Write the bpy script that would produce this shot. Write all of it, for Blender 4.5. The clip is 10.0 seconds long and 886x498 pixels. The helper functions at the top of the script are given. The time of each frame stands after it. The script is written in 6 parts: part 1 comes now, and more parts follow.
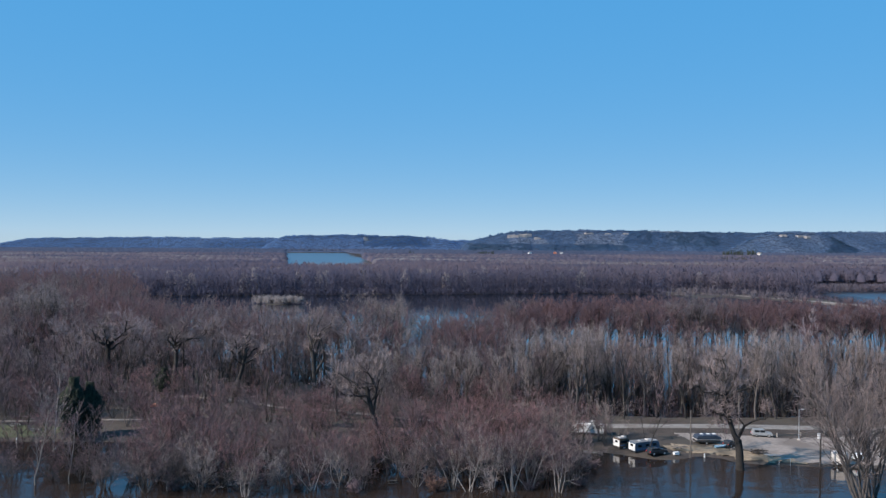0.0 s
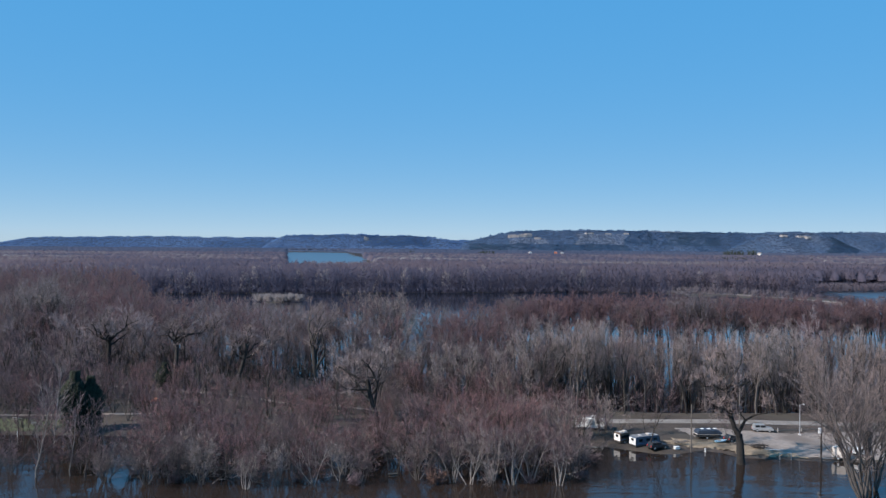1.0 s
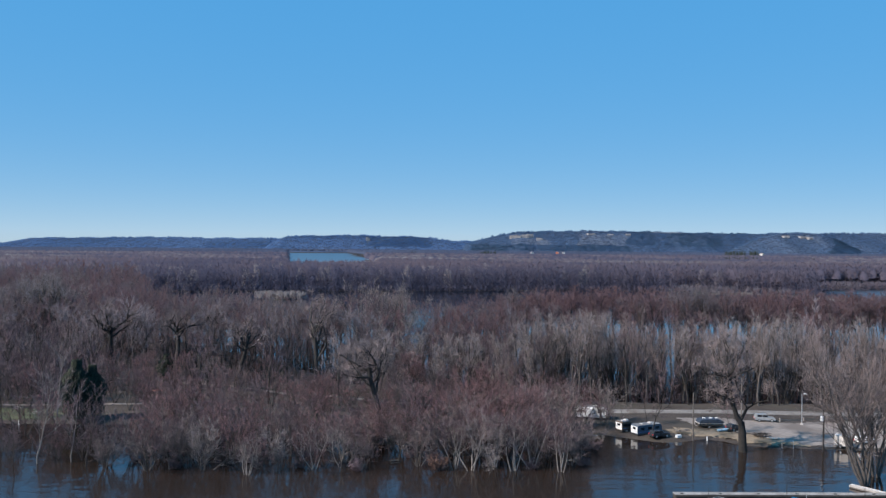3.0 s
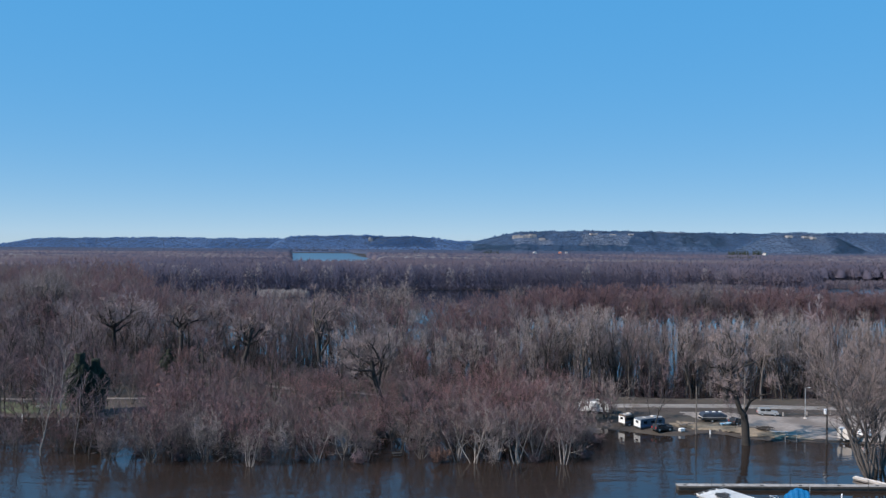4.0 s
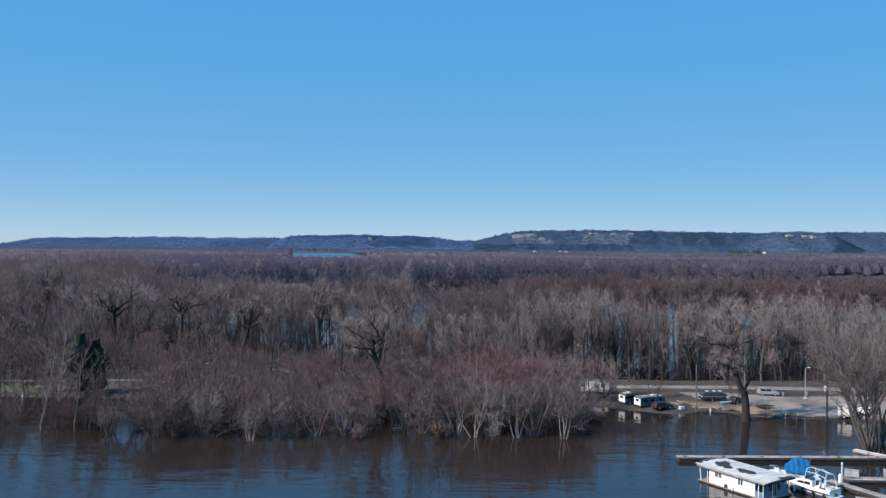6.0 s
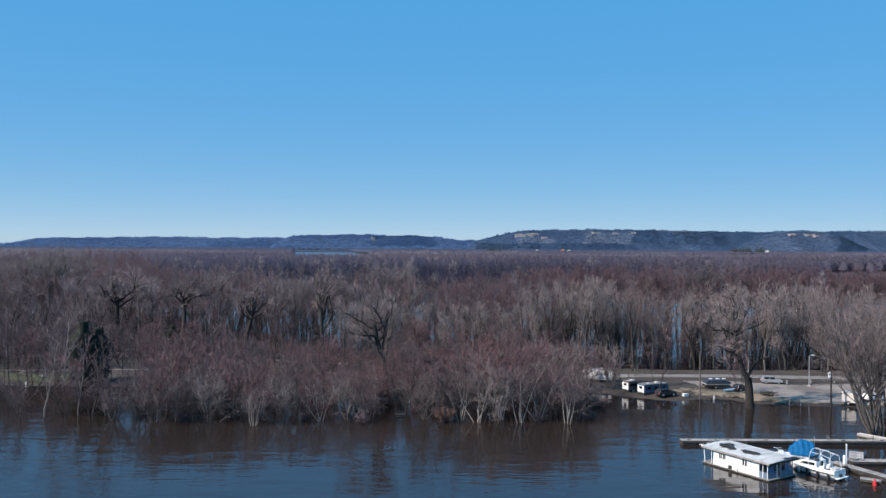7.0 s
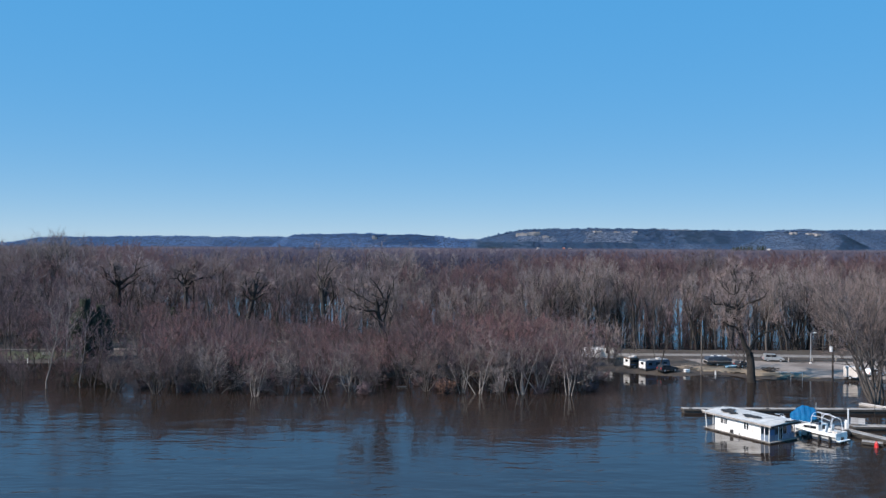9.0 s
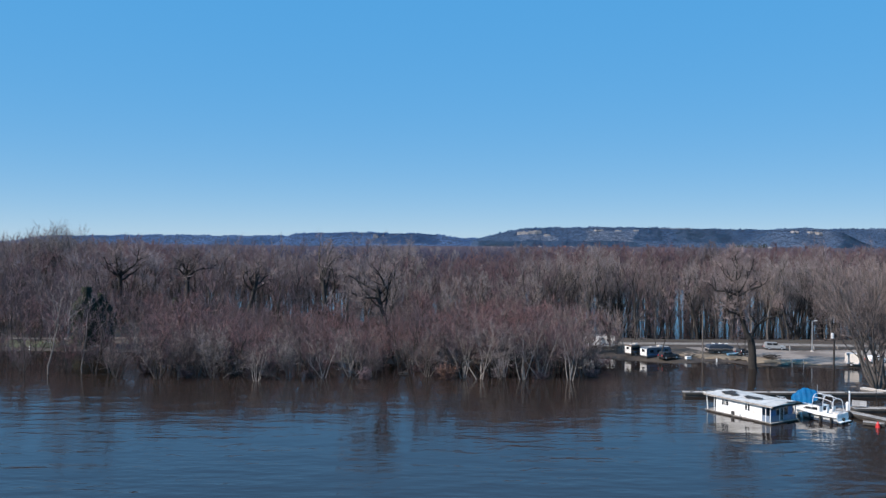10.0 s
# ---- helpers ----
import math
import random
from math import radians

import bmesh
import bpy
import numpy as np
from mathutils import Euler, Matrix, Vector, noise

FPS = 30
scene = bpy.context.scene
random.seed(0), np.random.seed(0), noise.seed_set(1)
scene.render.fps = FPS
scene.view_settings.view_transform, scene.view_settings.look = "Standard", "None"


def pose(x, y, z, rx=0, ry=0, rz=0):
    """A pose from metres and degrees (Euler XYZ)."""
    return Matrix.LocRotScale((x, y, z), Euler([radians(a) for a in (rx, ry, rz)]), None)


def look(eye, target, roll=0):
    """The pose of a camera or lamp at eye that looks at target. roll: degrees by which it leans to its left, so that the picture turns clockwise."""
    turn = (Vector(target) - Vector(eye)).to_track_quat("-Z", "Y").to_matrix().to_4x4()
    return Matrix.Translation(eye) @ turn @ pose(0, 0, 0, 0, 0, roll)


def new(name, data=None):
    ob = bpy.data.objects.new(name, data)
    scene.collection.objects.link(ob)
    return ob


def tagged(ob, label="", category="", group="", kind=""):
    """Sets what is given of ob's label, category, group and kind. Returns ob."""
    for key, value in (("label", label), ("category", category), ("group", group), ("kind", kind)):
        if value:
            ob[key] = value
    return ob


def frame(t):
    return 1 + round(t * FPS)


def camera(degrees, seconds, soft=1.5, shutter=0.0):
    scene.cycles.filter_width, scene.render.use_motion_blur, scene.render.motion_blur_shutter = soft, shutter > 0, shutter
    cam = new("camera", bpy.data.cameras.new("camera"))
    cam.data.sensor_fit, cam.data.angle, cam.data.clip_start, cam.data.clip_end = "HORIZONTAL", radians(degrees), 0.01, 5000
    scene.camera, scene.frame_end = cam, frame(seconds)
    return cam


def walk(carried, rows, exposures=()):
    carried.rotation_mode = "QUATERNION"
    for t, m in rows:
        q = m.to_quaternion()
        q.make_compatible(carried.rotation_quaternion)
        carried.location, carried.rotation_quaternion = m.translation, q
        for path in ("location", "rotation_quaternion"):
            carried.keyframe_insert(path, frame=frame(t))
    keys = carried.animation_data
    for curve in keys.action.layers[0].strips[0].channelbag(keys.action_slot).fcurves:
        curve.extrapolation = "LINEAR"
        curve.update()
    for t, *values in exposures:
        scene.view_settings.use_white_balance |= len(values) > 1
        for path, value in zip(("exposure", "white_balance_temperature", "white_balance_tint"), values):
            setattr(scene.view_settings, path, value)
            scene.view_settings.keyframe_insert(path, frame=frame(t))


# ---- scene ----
cam = camera(58.0, 10.0, 1.4)
PATH = [
    (0, (0.163, 0.1, 45.818), (0.163, 2.1, 45.805), 0.3),
    (0.5, (0.067, 0.146, 45.185), (0.065, 2.145, 45.171), 0.4),
    (1, (0.036, 0.086, 44.519), (0.035, 2.086, 44.506), 0.4),
    (1.5, (0.151, 0.055, 43.813), (0.151, 2.055, 43.801), 0.3),
    (2, (0.057, 0.142, 43.085), (0.056, 2.142, 43.073), 0.4),
    (2.5, (0.095, 0.203, 42.349), (0.092, 2.203, 42.338), 0.4),
    (4, (0.11, 0.204, 40.16), (0.098, 2.204, 40.151), 0.4),
    (4.5, (0.134, 0.215, 39.154), (0.119, 2.215, 39.145), 0.3),
    (5, (0.157, 0.191, 37.946), (0.144, 2.191, 37.938), 0.4),
    (5.5, (0.16, 0.114, 36.735), (0.15, 2.114, 36.727), 0.4),
    (7, (0.009, 0.235, 32.622), (-0.009, 2.235, 32.614), 0.3),
    (7.5, (-0.032, 0.221, 31.374), (-0.05, 2.221, 31.366), 0.3),
    (8, (0.03, 0.194, 30.038), (0.008, 2.194, 30.029), 0.3),
    (8.5, (0.021, 0.148, 28.709), (-0.001, 2.147, 28.702), 0.3),
    (9, (-0.01, 0.175, 27.386), (-0.031, 2.175, 27.378), 0.3),
    (9.5, (-0.078, 0.144, 26.049), (-0.099, 2.144, 26.04), 0.3),
    (10, (0.0, 0.116, 24.799), (-0.024, 2.116, 24.789), 0.3),
]
walk(cam, [(t, look(eye, target, roll)) for t, eye, target, roll in PATH], [(0, 0.28, 6050, 15), (10, 0.28, 6050, 15)])

# ---- world, sun, exposure ----
SUN_AZ, SUN_EL = radians(-114), radians(38)      # azimuth clockwise from +y
world = bpy.data.worlds.new("sky_world")
scene.world = world
world.use_nodes = True
wn = world.node_tree
sky = wn.nodes.new("ShaderNodeTexSky")
sky.sky_type = "NISHITA"
sky.sun_disc = False
sky.sun_elevation, sky.sun_rotation = SUN_EL, SUN_AZ
sky.altitude, sky.air_density, sky.dust_density, sky.ozone_density = 1500.0, 0.75, 0.0, 3.6
even = wn.nodes.new("ShaderNodeGamma")          # a clear sky with little glare at the horizon
even.inputs["Gamma"].default_value = 0.07
deep = wn.nodes.new("ShaderNodeHueSaturation")
deep.inputs["Hue"].default_value, deep.inputs["Saturation"].default_value, deep.inputs["Value"].default_value = 0.488, 9.2, 4.07
wn.links.new(sky.outputs["Color"], even.inputs["Color"])
wn.links.new(even.outputs["Color"], deep.inputs["Color"])
clear = wn.nodes.new("ShaderNodeMixRGB")
clear.blend_type = "MULTIPLY"
clear.inputs["Fac"].default_value, clear.inputs["Color2"].default_value = 1.0, (0.705, 0.845, 0.97, 1.0)
wn.links.new(deep.outputs["Color"], clear.inputs["Color1"])
wn.links.new(clear.outputs["Color"], wn.nodes["Background"].inputs["Color"])
wn.nodes["Background"].inputs["Strength"].default_value = 0.13
sun = new("sun", bpy.data.lights.new("sun", "SUN"))
sun.data.energy, sun.data.angle, sun.data.color = 4.8, radians(0.5), (1.0, 0.905, 0.77)
sun_dir = Vector((math.sin(SUN_AZ) * math.cos(SUN_EL), math.cos(SUN_AZ) * math.cos(SUN_EL), math.sin(SUN_EL)))
sun.matrix_world = look(sun_dir * 300, (0, 0, 0))


# ---- materials ----
def material(name, dark, light, scale=1.0, rough=0.8, bump=0.0, metal=0.0, fine=8.0, island=0.0, per_object=0.0, spec=0.5,
             patch=None, patch_scale=0.1, patch_edge=(0.5, 0.62)):
    """Two-scale mottled surface; island and per_object vary the brightness piece by piece; patch adds a third colour in stains."""
    m = bpy.data.materials.new(name)
    m.use_nodes = True
    nt = m.node_tree
    n, link = nt.nodes, nt.links.new
    bsdf = n["Principled BSDF"]
    co = n.new("ShaderNodeTexCoord")
    big, small = n.new("ShaderNodeTexNoise"), n.new("ShaderNodeTexNoise")
    for node, s, d in ((big, scale, 3.0), (small, scale * fine, 4.0)):
        node.inputs["Scale"].default_value = s
        node.inputs["Detail"].default_value = d
        link(co.outputs["Object"], node.inputs["Vector"])
    add = n.new("ShaderNodeMath")
    add.operation = "MULTIPLY_ADD"
    add.inputs[1].default_value = 0.5
    link(small.outputs["Fac"], add.inputs[0])
    half = n.new("ShaderNodeMath")
    half.operation = "MULTIPLY"
    half.inputs[1].default_value = 0.5
    link(big.outputs["Fac"], half.inputs[0])
    link(half.outputs[0], add.inputs[2])
    ramp = n.new("ShaderNodeValToRGB")
    ramp.color_ramp.elements[0].position, ramp.color_ramp.elements[1].position = 0.36, 0.64
    ramp.color_ramp.elements[0].color, ramp.color_ramp.elements[1].color = (*dark, 1), (*light, 1)
    link(add.outputs[0], ramp.inputs["Fac"])
    colour = ramp.outputs["Color"]
    if patch:
        spot = n.new("ShaderNodeTexNoise")
        spot.inputs["Scale"].default_value, spot.inputs["Detail"].default_value = patch_scale, 4.0
        link(co.outputs["Object"], spot.inputs["Vector"])
        mask = n.new("ShaderNodeValToRGB")
        mask.color_ramp.elements[0].position, mask.color_ramp.elements[1].position = patch_edge
        link(spot.outputs["Fac"], mask.inputs["Fac"])
        mix = n.new("ShaderNodeMixRGB")
        link(mask.outputs["Color"], mix.inputs["Fac"])
        link(colour, mix.inputs["Color1"])
        mix.inputs["Color2"].default_value = (*patch, 1)
        colour = mix.outputs["Color"]
    for amount, source in ((island, "ShaderNodeNewGeometry"), (per_object, "ShaderNodeObjectInfo")):
        if amount:
            src = n.new(source)
            rng = n.new("ShaderNodeMapRange")
            rng.inputs["To Min"].default_value, rng.inputs["To Max"].default_value = 1 - amount, 1 + amount
            link(src.outputs["Random Per Island" if island and source == "ShaderNodeNewGeometry" else "Random"], rng.inputs["Value"])
            hsv = n.new("ShaderNodeHueSaturation")
            link(rng.outputs["Result"], hsv.inputs["Value"])
            link(colour, hsv.inputs["Color"])
            colour = hsv.outputs["Color"]
    link(colour, bsdf.inputs["Base Color"])
    bsdf.inputs["Roughness"].default_value = rough
    bsdf.inputs["Metallic"].default_value = metal
    bsdf.inputs["Specular IOR Level"].default_value = spec
    if bump:
        b = n.new("ShaderNodeBump")
        b.inputs["Strength"].default_value, b.inputs["Distance"].default_value = bump, 0.03
        link(small.outputs["Fac"], b.inputs["Height"])
        link(b.outputs["Normal"], bsdf.inputs["Normal"])
    return m


def toned(name, stops, mottle=0.4):
    """Twigs whose colour runs from tree to tree along the given stops."""
    m = bpy.data.materials.new(name)
    m.use_nodes = True
    nt = m.node_tree
    n, link = nt.nodes, nt.links.new
    tone = n.new("ShaderNodeAttribute")
    tone.attribute_name = "tone"
    co, grain = n.new("ShaderNodeTexCoord"), n.new("ShaderNodeTexNoise")
    grain.inputs["Scale"].default_value, grain.inputs["Detail"].default_value = 0.25, 4.0
    link(co.outputs["Object"], grain.inputs["Vector"])
    mix = n.new("ShaderNodeMath")
    mix.operation = "MULTIPLY_ADD"
    mix.inputs[1].default_value = mottle
    link(grain.outputs["Fac"], mix.inputs[0])
    link(tone.outputs["Fac"], mix.inputs[2])
    ramp = n.new("ShaderNodeValToRGB")
    el = ramp.color_ramp.elements
    while len(el) < len(stops):
        el.new(0.5)
    for k, c in enumerate(stops):
        el[k].position, el[k].color = 0.2 + k / (len(stops) - 1), (*c, 1)
    for k in range(len(stops)):
        el[k].position = min(1.0, 0.25 * mottle + k / (len(stops) - 1) * (1 - 0.25 * mottle))
    link(mix.outputs[0], ramp.inputs["Fac"])
    link(ramp.outputs["Color"], n["Principled BSDF"].inputs["Base Color"])
    n["Principled BSDF"].inputs["Roughness"].default_value = 0.95
    # light falls through a cloud of twigs
    thin, airy = n.new("ShaderNodeBsdfTranslucent"), n.new("ShaderNodeMixShader")
    airy.inputs["Fac"].default_value = 0.45
    link(ramp.outputs["Color"], thin.inputs["Color"])
    link(n["Principled BSDF"].outputs["BSDF"], airy.inputs[1])
    link(thin.outputs["BSDF"], airy.inputs[2])
    link(airy.outputs["Shader"], n["Material Output"].inputs["Surface"])
    return m


def water_material():
    m = bpy.data.materials.new("river_water")
    m.use_nodes = True
    nt = m.node_tree
    n, link = nt.nodes, nt.links.new
    bsdf = n["Principled BSDF"]
    co = n.new("ShaderNodeTexCoord")
    silt = n.new("ShaderNodeTexNoise")
    silt.inputs["Scale"].default_value, silt.inputs["Detail"].default_value = 0.02, 3
    link(co.outputs["Object"], silt.inputs["Vector"])
    ramp = n.new("ShaderNodeValToRGB")
    ramp.color_ramp.elements[0].color, ramp.color_ramp.elements[1].color = (0.019, 0.0135, 0.011, 1), (0.029, 0.0205, 0.016, 1)
    link(silt.outputs["Fac"], ramp.inputs["Fac"])
    # wind ripples on the open river, calm water in the shelter of the trees
    split = n.new("ShaderNodeSeparateXYZ")
    link(co.outputs["Object"], split.inputs[0])
    # silt in the running river, clear dark water in the backwaters
    settled = n.new("ShaderNodeMapRange")
    settled.inputs["From Min"].default_value, settled.inputs["From Max"].default_value = 160.0, 320.0
    link(split.outputs["Y"], settled.inputs["Value"])
    backwater = n.new("ShaderNodeMixRGB")
    backwater.inputs["Color2"].default_value = (0.009, 0.012, 0.018, 1)
    link(settled.outputs["Result"], backwater.inputs["Fac"])
    link(ramp.outputs["Color"], backwater.inputs["Color1"])
    link(backwater.outputs["Color"], bsdf.inputs["Base Color"])
    fetch = n.new("ShaderNodeMapRange")
    for key, value in (("From Min", 60.0), ("From Max", 150.0), ("To Min", 1.0), ("To Max", 0.4)):
        fetch.inputs[key].default_value = value
    link(split.outputs["Y"], fetch.inputs["Value"])
    gust = n.new("ShaderNodeTexNoise")
    gust.inputs["Scale"].default_value, gust.inputs["Detail"].default_value = 0.03, 2
    link(co.outputs["Object"], gust.inputs["Vector"])
    gusts = n.new("ShaderNodeMapRange")
    for key, value in (("From Min", 0.35), ("From Max", 0.65), ("To Min", 0.55), ("To Max", 1.25)):
        gusts.inputs[key].default_value = value
    link(gust.outputs["Fac"], gusts.inputs["Value"])
    lee = n.new("ShaderNodeMapRange")
    for key, value in (("From Min", 160.0), ("From Max", 360.0), ("To Min", 1.0), ("To Max", 0.045)):
        lee.inputs[key].default_value = value
    link(split.outputs["Y"], lee.inputs["Value"])
    still = n.new("ShaderNodeMath")
    still.operation = "MULTIPLY"
    link(lee.outputs["Result"], still.inputs[0])
    link(fetch.outputs["Result"], still.inputs[1])
    wind = n.new("ShaderNodeMath")
    wind.operation = "MULTIPLY"
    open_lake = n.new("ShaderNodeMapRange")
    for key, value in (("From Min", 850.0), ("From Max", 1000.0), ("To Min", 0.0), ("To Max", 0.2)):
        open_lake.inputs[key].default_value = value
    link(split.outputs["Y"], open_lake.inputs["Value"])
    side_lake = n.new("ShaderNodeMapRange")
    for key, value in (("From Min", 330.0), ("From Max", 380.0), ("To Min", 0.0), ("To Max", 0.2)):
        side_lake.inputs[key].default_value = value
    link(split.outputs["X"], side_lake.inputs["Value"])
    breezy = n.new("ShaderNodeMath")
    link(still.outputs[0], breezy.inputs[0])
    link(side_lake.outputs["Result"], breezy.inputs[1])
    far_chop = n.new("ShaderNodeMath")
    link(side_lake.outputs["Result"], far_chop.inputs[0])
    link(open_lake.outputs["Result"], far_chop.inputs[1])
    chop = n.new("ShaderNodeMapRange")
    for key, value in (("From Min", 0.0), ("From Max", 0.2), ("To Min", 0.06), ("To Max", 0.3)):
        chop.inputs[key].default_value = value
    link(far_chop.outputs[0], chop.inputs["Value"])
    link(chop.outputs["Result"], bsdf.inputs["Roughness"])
    gleam = n.new("ShaderNodeMapRange")          # IOR raised far above water's to brighten the far lakes' sky reflection
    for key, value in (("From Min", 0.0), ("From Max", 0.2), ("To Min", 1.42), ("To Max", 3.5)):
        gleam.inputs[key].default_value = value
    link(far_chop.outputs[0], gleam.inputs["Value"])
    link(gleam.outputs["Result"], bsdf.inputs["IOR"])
    both = n.new("ShaderNodeMath")
    link(breezy.outputs[0], both.inputs[0])
    link(open_lake.outputs["Result"], both.inputs[1])
    link(both.outputs[0], wind.inputs[0])
    link(gusts.outputs["Result"], wind.inputs[1])
    last = None
    for scale, squash, strength in ((0.1, 2.6, 0.27), (0.28, 2.6, 0.24), (1.0, 2.2, 0.13), (3.0, 1.8, 0.1)):
        mp = n.new("ShaderNodeMapping")
        mp.inputs["Scale"].default_value = (1.0, squash, 1.0)
        link(co.outputs["Object"], mp.inputs["Vector"])
        w = n.new("ShaderNodeTexNoise")
        w.inputs["Scale"].default_value, w.inputs["Detail"].default_value = scale, 2.5
        link(mp.outputs["Vector"], w.inputs["Vector"])
        b = n.new("ShaderNodeBump")
        b.inputs["Distance"].default_value = 0.09 / scale
        power = n.new("ShaderNodeMath")
        power.operation = "MULTIPLY"
        power.inputs[1].default_value = strength
        link(wind.outputs[0], power.inputs[0])
        link(power.outputs[0], b.inputs["Strength"])
        link(w.outputs["Fac"], b.inputs["Height"])
        if last:
            link(last.outputs["Normal"], b.inputs["Normal"])
        last = b
    link(last.outputs["Normal"], bsdf.inputs["Normal"])
    return m


WATER = water_material()
LITTER = material("leaf_litter_ground", (0.03, 0.022, 0.017), (0.082, 0.062, 0.048), 0.25, 0.95, 0.4, patch=(0.066, 0.054, 0.04), patch_scale=0.06)
GRASS = material("spring_grass", (0.045, 0.054, 0.02), (0.11, 0.11, 0.05), 0.3, 0.95, 0.4)
GRAVEL = material("pale_gravel", (0.2, 0.165, 0.138), (0.33, 0.275, 0.232), 0.15, 0.95, 0.3, patch=(0.17, 0.135, 0.11), patch_scale=0.09)
ROADSTONE = material("pale_road_surface", (0.16, 0.143, 0.127), (0.29, 0.262, 0.233), 0.2, 0.95, 0.25, patch=(0.17, 0.145, 0.12), patch_scale=0.12)
SAND = material("dry_grass_and_sand", (0.19, 0.138, 0.088), (0.36, 0.27, 0.175), 0.35, 0.95, 0.4, patch=(0.13, 0.1, 0.065), patch_scale=0.2)
BARK_DARK = material("dark_furrowed_bark", (0.0202, 0.0166, 0.0148), (0.0605, 0.0518, 0.0459), 1.2, 0.95, 0.6, per_object=0.3)
BARK_BLACK = material("black_furrowed_bark", (0.014, 0.012, 0.011), (0.048, 0.042, 0.037), 1.2, 0.95, 0.6, per_object=0.2)
BARK_GREY = material("grey_bark", (0.102, 0.085, 0.072), (0.246, 0.212, 0.183), 1.2, 0.9, 0.5, per_object=0.3)
BARK_PALE = material("pale_bark", (0.19, 0.165, 0.145), (0.38, 0.335, 0.3), 1.2, 0.9, 0.4, per_object=0.2)
BARK_BROWN = material("brown_grey_bark", (0.0576, 0.0482, 0.0429), (0.144, 0.124, 0.111), 1.2, 0.9, 0.5, per_object=0.2)
TWIG_PALE = material("pale_grey_twigs", (0.202, 0.164, 0.151), (0.348, 0.286, 0.264), 0.4, 0.9, island=0.2)
TWIG_GREY = material("grey_twigs", (0.155, 0.119, 0.11), (0.291, 0.224, 0.208), 0.4, 0.9, island=0.25, per_object=0.25)
TWIG_BROWN = material("brown_twigs", (0.11, 0.0739, 0.0763), (0.207, 0.141, 0.145), 0.4, 0.9, island=0.25, per_object=0.25)
TWIG_RED = material("reddish_budding_twigs", (0.132, 0.0704, 0.0688), (0.233, 0.128, 0.125), 0.4, 0.9, island=0.25, per_object=0.25)
EVERGREEN = material("dark_evergreen_foliage", (0.01, 0.015, 0.009), (0.032, 0.04, 0.022), 0.8, 0.9, island=0.4)
# Aerial haze mixed into these stops: bluish tones, lifted darks.
HAZY_FAR_WOOD = toned("hazy_far_woodland", [(0.086, 0.088, 0.139), (0.122, 0.109, 0.149), (0.169, 0.134, 0.16), (0.232, 0.209, 0.218), (0.31, 0.286, 0.282)], 0.16)
# Blue haze of distance painted into the colours from here to the bluff floor.
HAZY_DISTANT_WOOD = toned("haze_blue_bare_woodland", [(0.0531, 0.0723, 0.125), (0.0999, 0.119, 0.18), (0.166, 0.174, 0.228)], 0.12)
HAZY_BLUFF_WOOD = toned("haze_blue_bluff_slope", [(0.0365, 0.0773, 0.119), (0.0657, 0.135, 0.246), (0.136, 0.206, 0.315), (0.246, 0.291, 0.367), (0.42, 0.424, 0.411)], 0.12)
HAZY_BLUFF_FAR = toned("haze_blue_bluff_woods", [(0.0437, 0.111, 0.243), (0.117, 0.216, 0.396), (0.19, 0.298, 0.487)], 0.12)
HAZY_BLUFF_SOIL = material("haze_blue_bluff_floor", (0.028, 0.05, 0.095), (0.05, 0.08, 0.135), 0.01, 0.95, fine=9.0)
ROCK = material("limestone_cliff", (0.22, 0.205, 0.195), (0.4, 0.37, 0.35), 0.03, 0.95)


# ---- mesh helpers ----
def mesh_of(name, verts, faces, mat, smooth=False):
    me = bpy.data.meshes.new(name)
    me.from_pydata([tuple(v) for v in verts], [], faces)
    for m in mat if isinstance(mat, (list, tuple)) else [mat]:
        me.materials.append(m)
    if smooth:
        me.polygons.foreach_set("use_smooth", [True] * len(me.polygons))
    me.update()
    return me


def mesh_arrays(name, verts, tris, mat, tone=None):
    """A triangle mesh from numpy arrays; tone: a value for each vertex that sets its tree's colour."""
    me = bpy.data.meshes.new(name)
    nv, nf = len(verts), len(tris)
    me.vertices.add(nv)
    me.vertices.foreach_set("co", np.ascontiguousarray(verts, dtype=np.float32).ravel())
    me.loops.add(nf * 3)
    me.loops.foreach_set("vertex_index", np.ascontiguousarray(tris, dtype=np.int32).ravel())
    me.polygons.add(nf)
    me.polygons.foreach_set("loop_start", np.arange(0, nf * 3, 3, dtype=np.int32))
    me.materials.append(mat)
    if tone is not None:
        me.attributes.new("tone", "FLOAT", "POINT").data.foreach_set("value", np.ascontiguousarray(tone, dtype=np.float32))
    me.update(calc_edges=True)
    return me


def bm_mesh(name, bm, mat):
    me = bpy.data.meshes.new(name)
    bm.to_mesh(me)
    bm.free()
    for m in mat if isinstance(mat, (list, tuple)) else [mat]:
        me.materials.append(m)
    return me


def thing(name, m, label, category, group=""):
    """An Empty at the base of a thing."""
    ob = tagged(new(name), label, category, group)
    ob.matrix_world = m
    return ob


def part(name, bm, mat, parent, label="", place=None):
    """One mesh object under a thing or a part."""
    ob = new(name, bm if isinstance(bm, bpy.types.Mesh) else bm_mesh(name, bm, mat))
    ob.parent = parent
    if place is not None:
        ob.matrix_basis = place
    return tagged(ob, label)


def structure(name, me, label, category):
    return tagged(new(name, me), label, category, kind="structure")


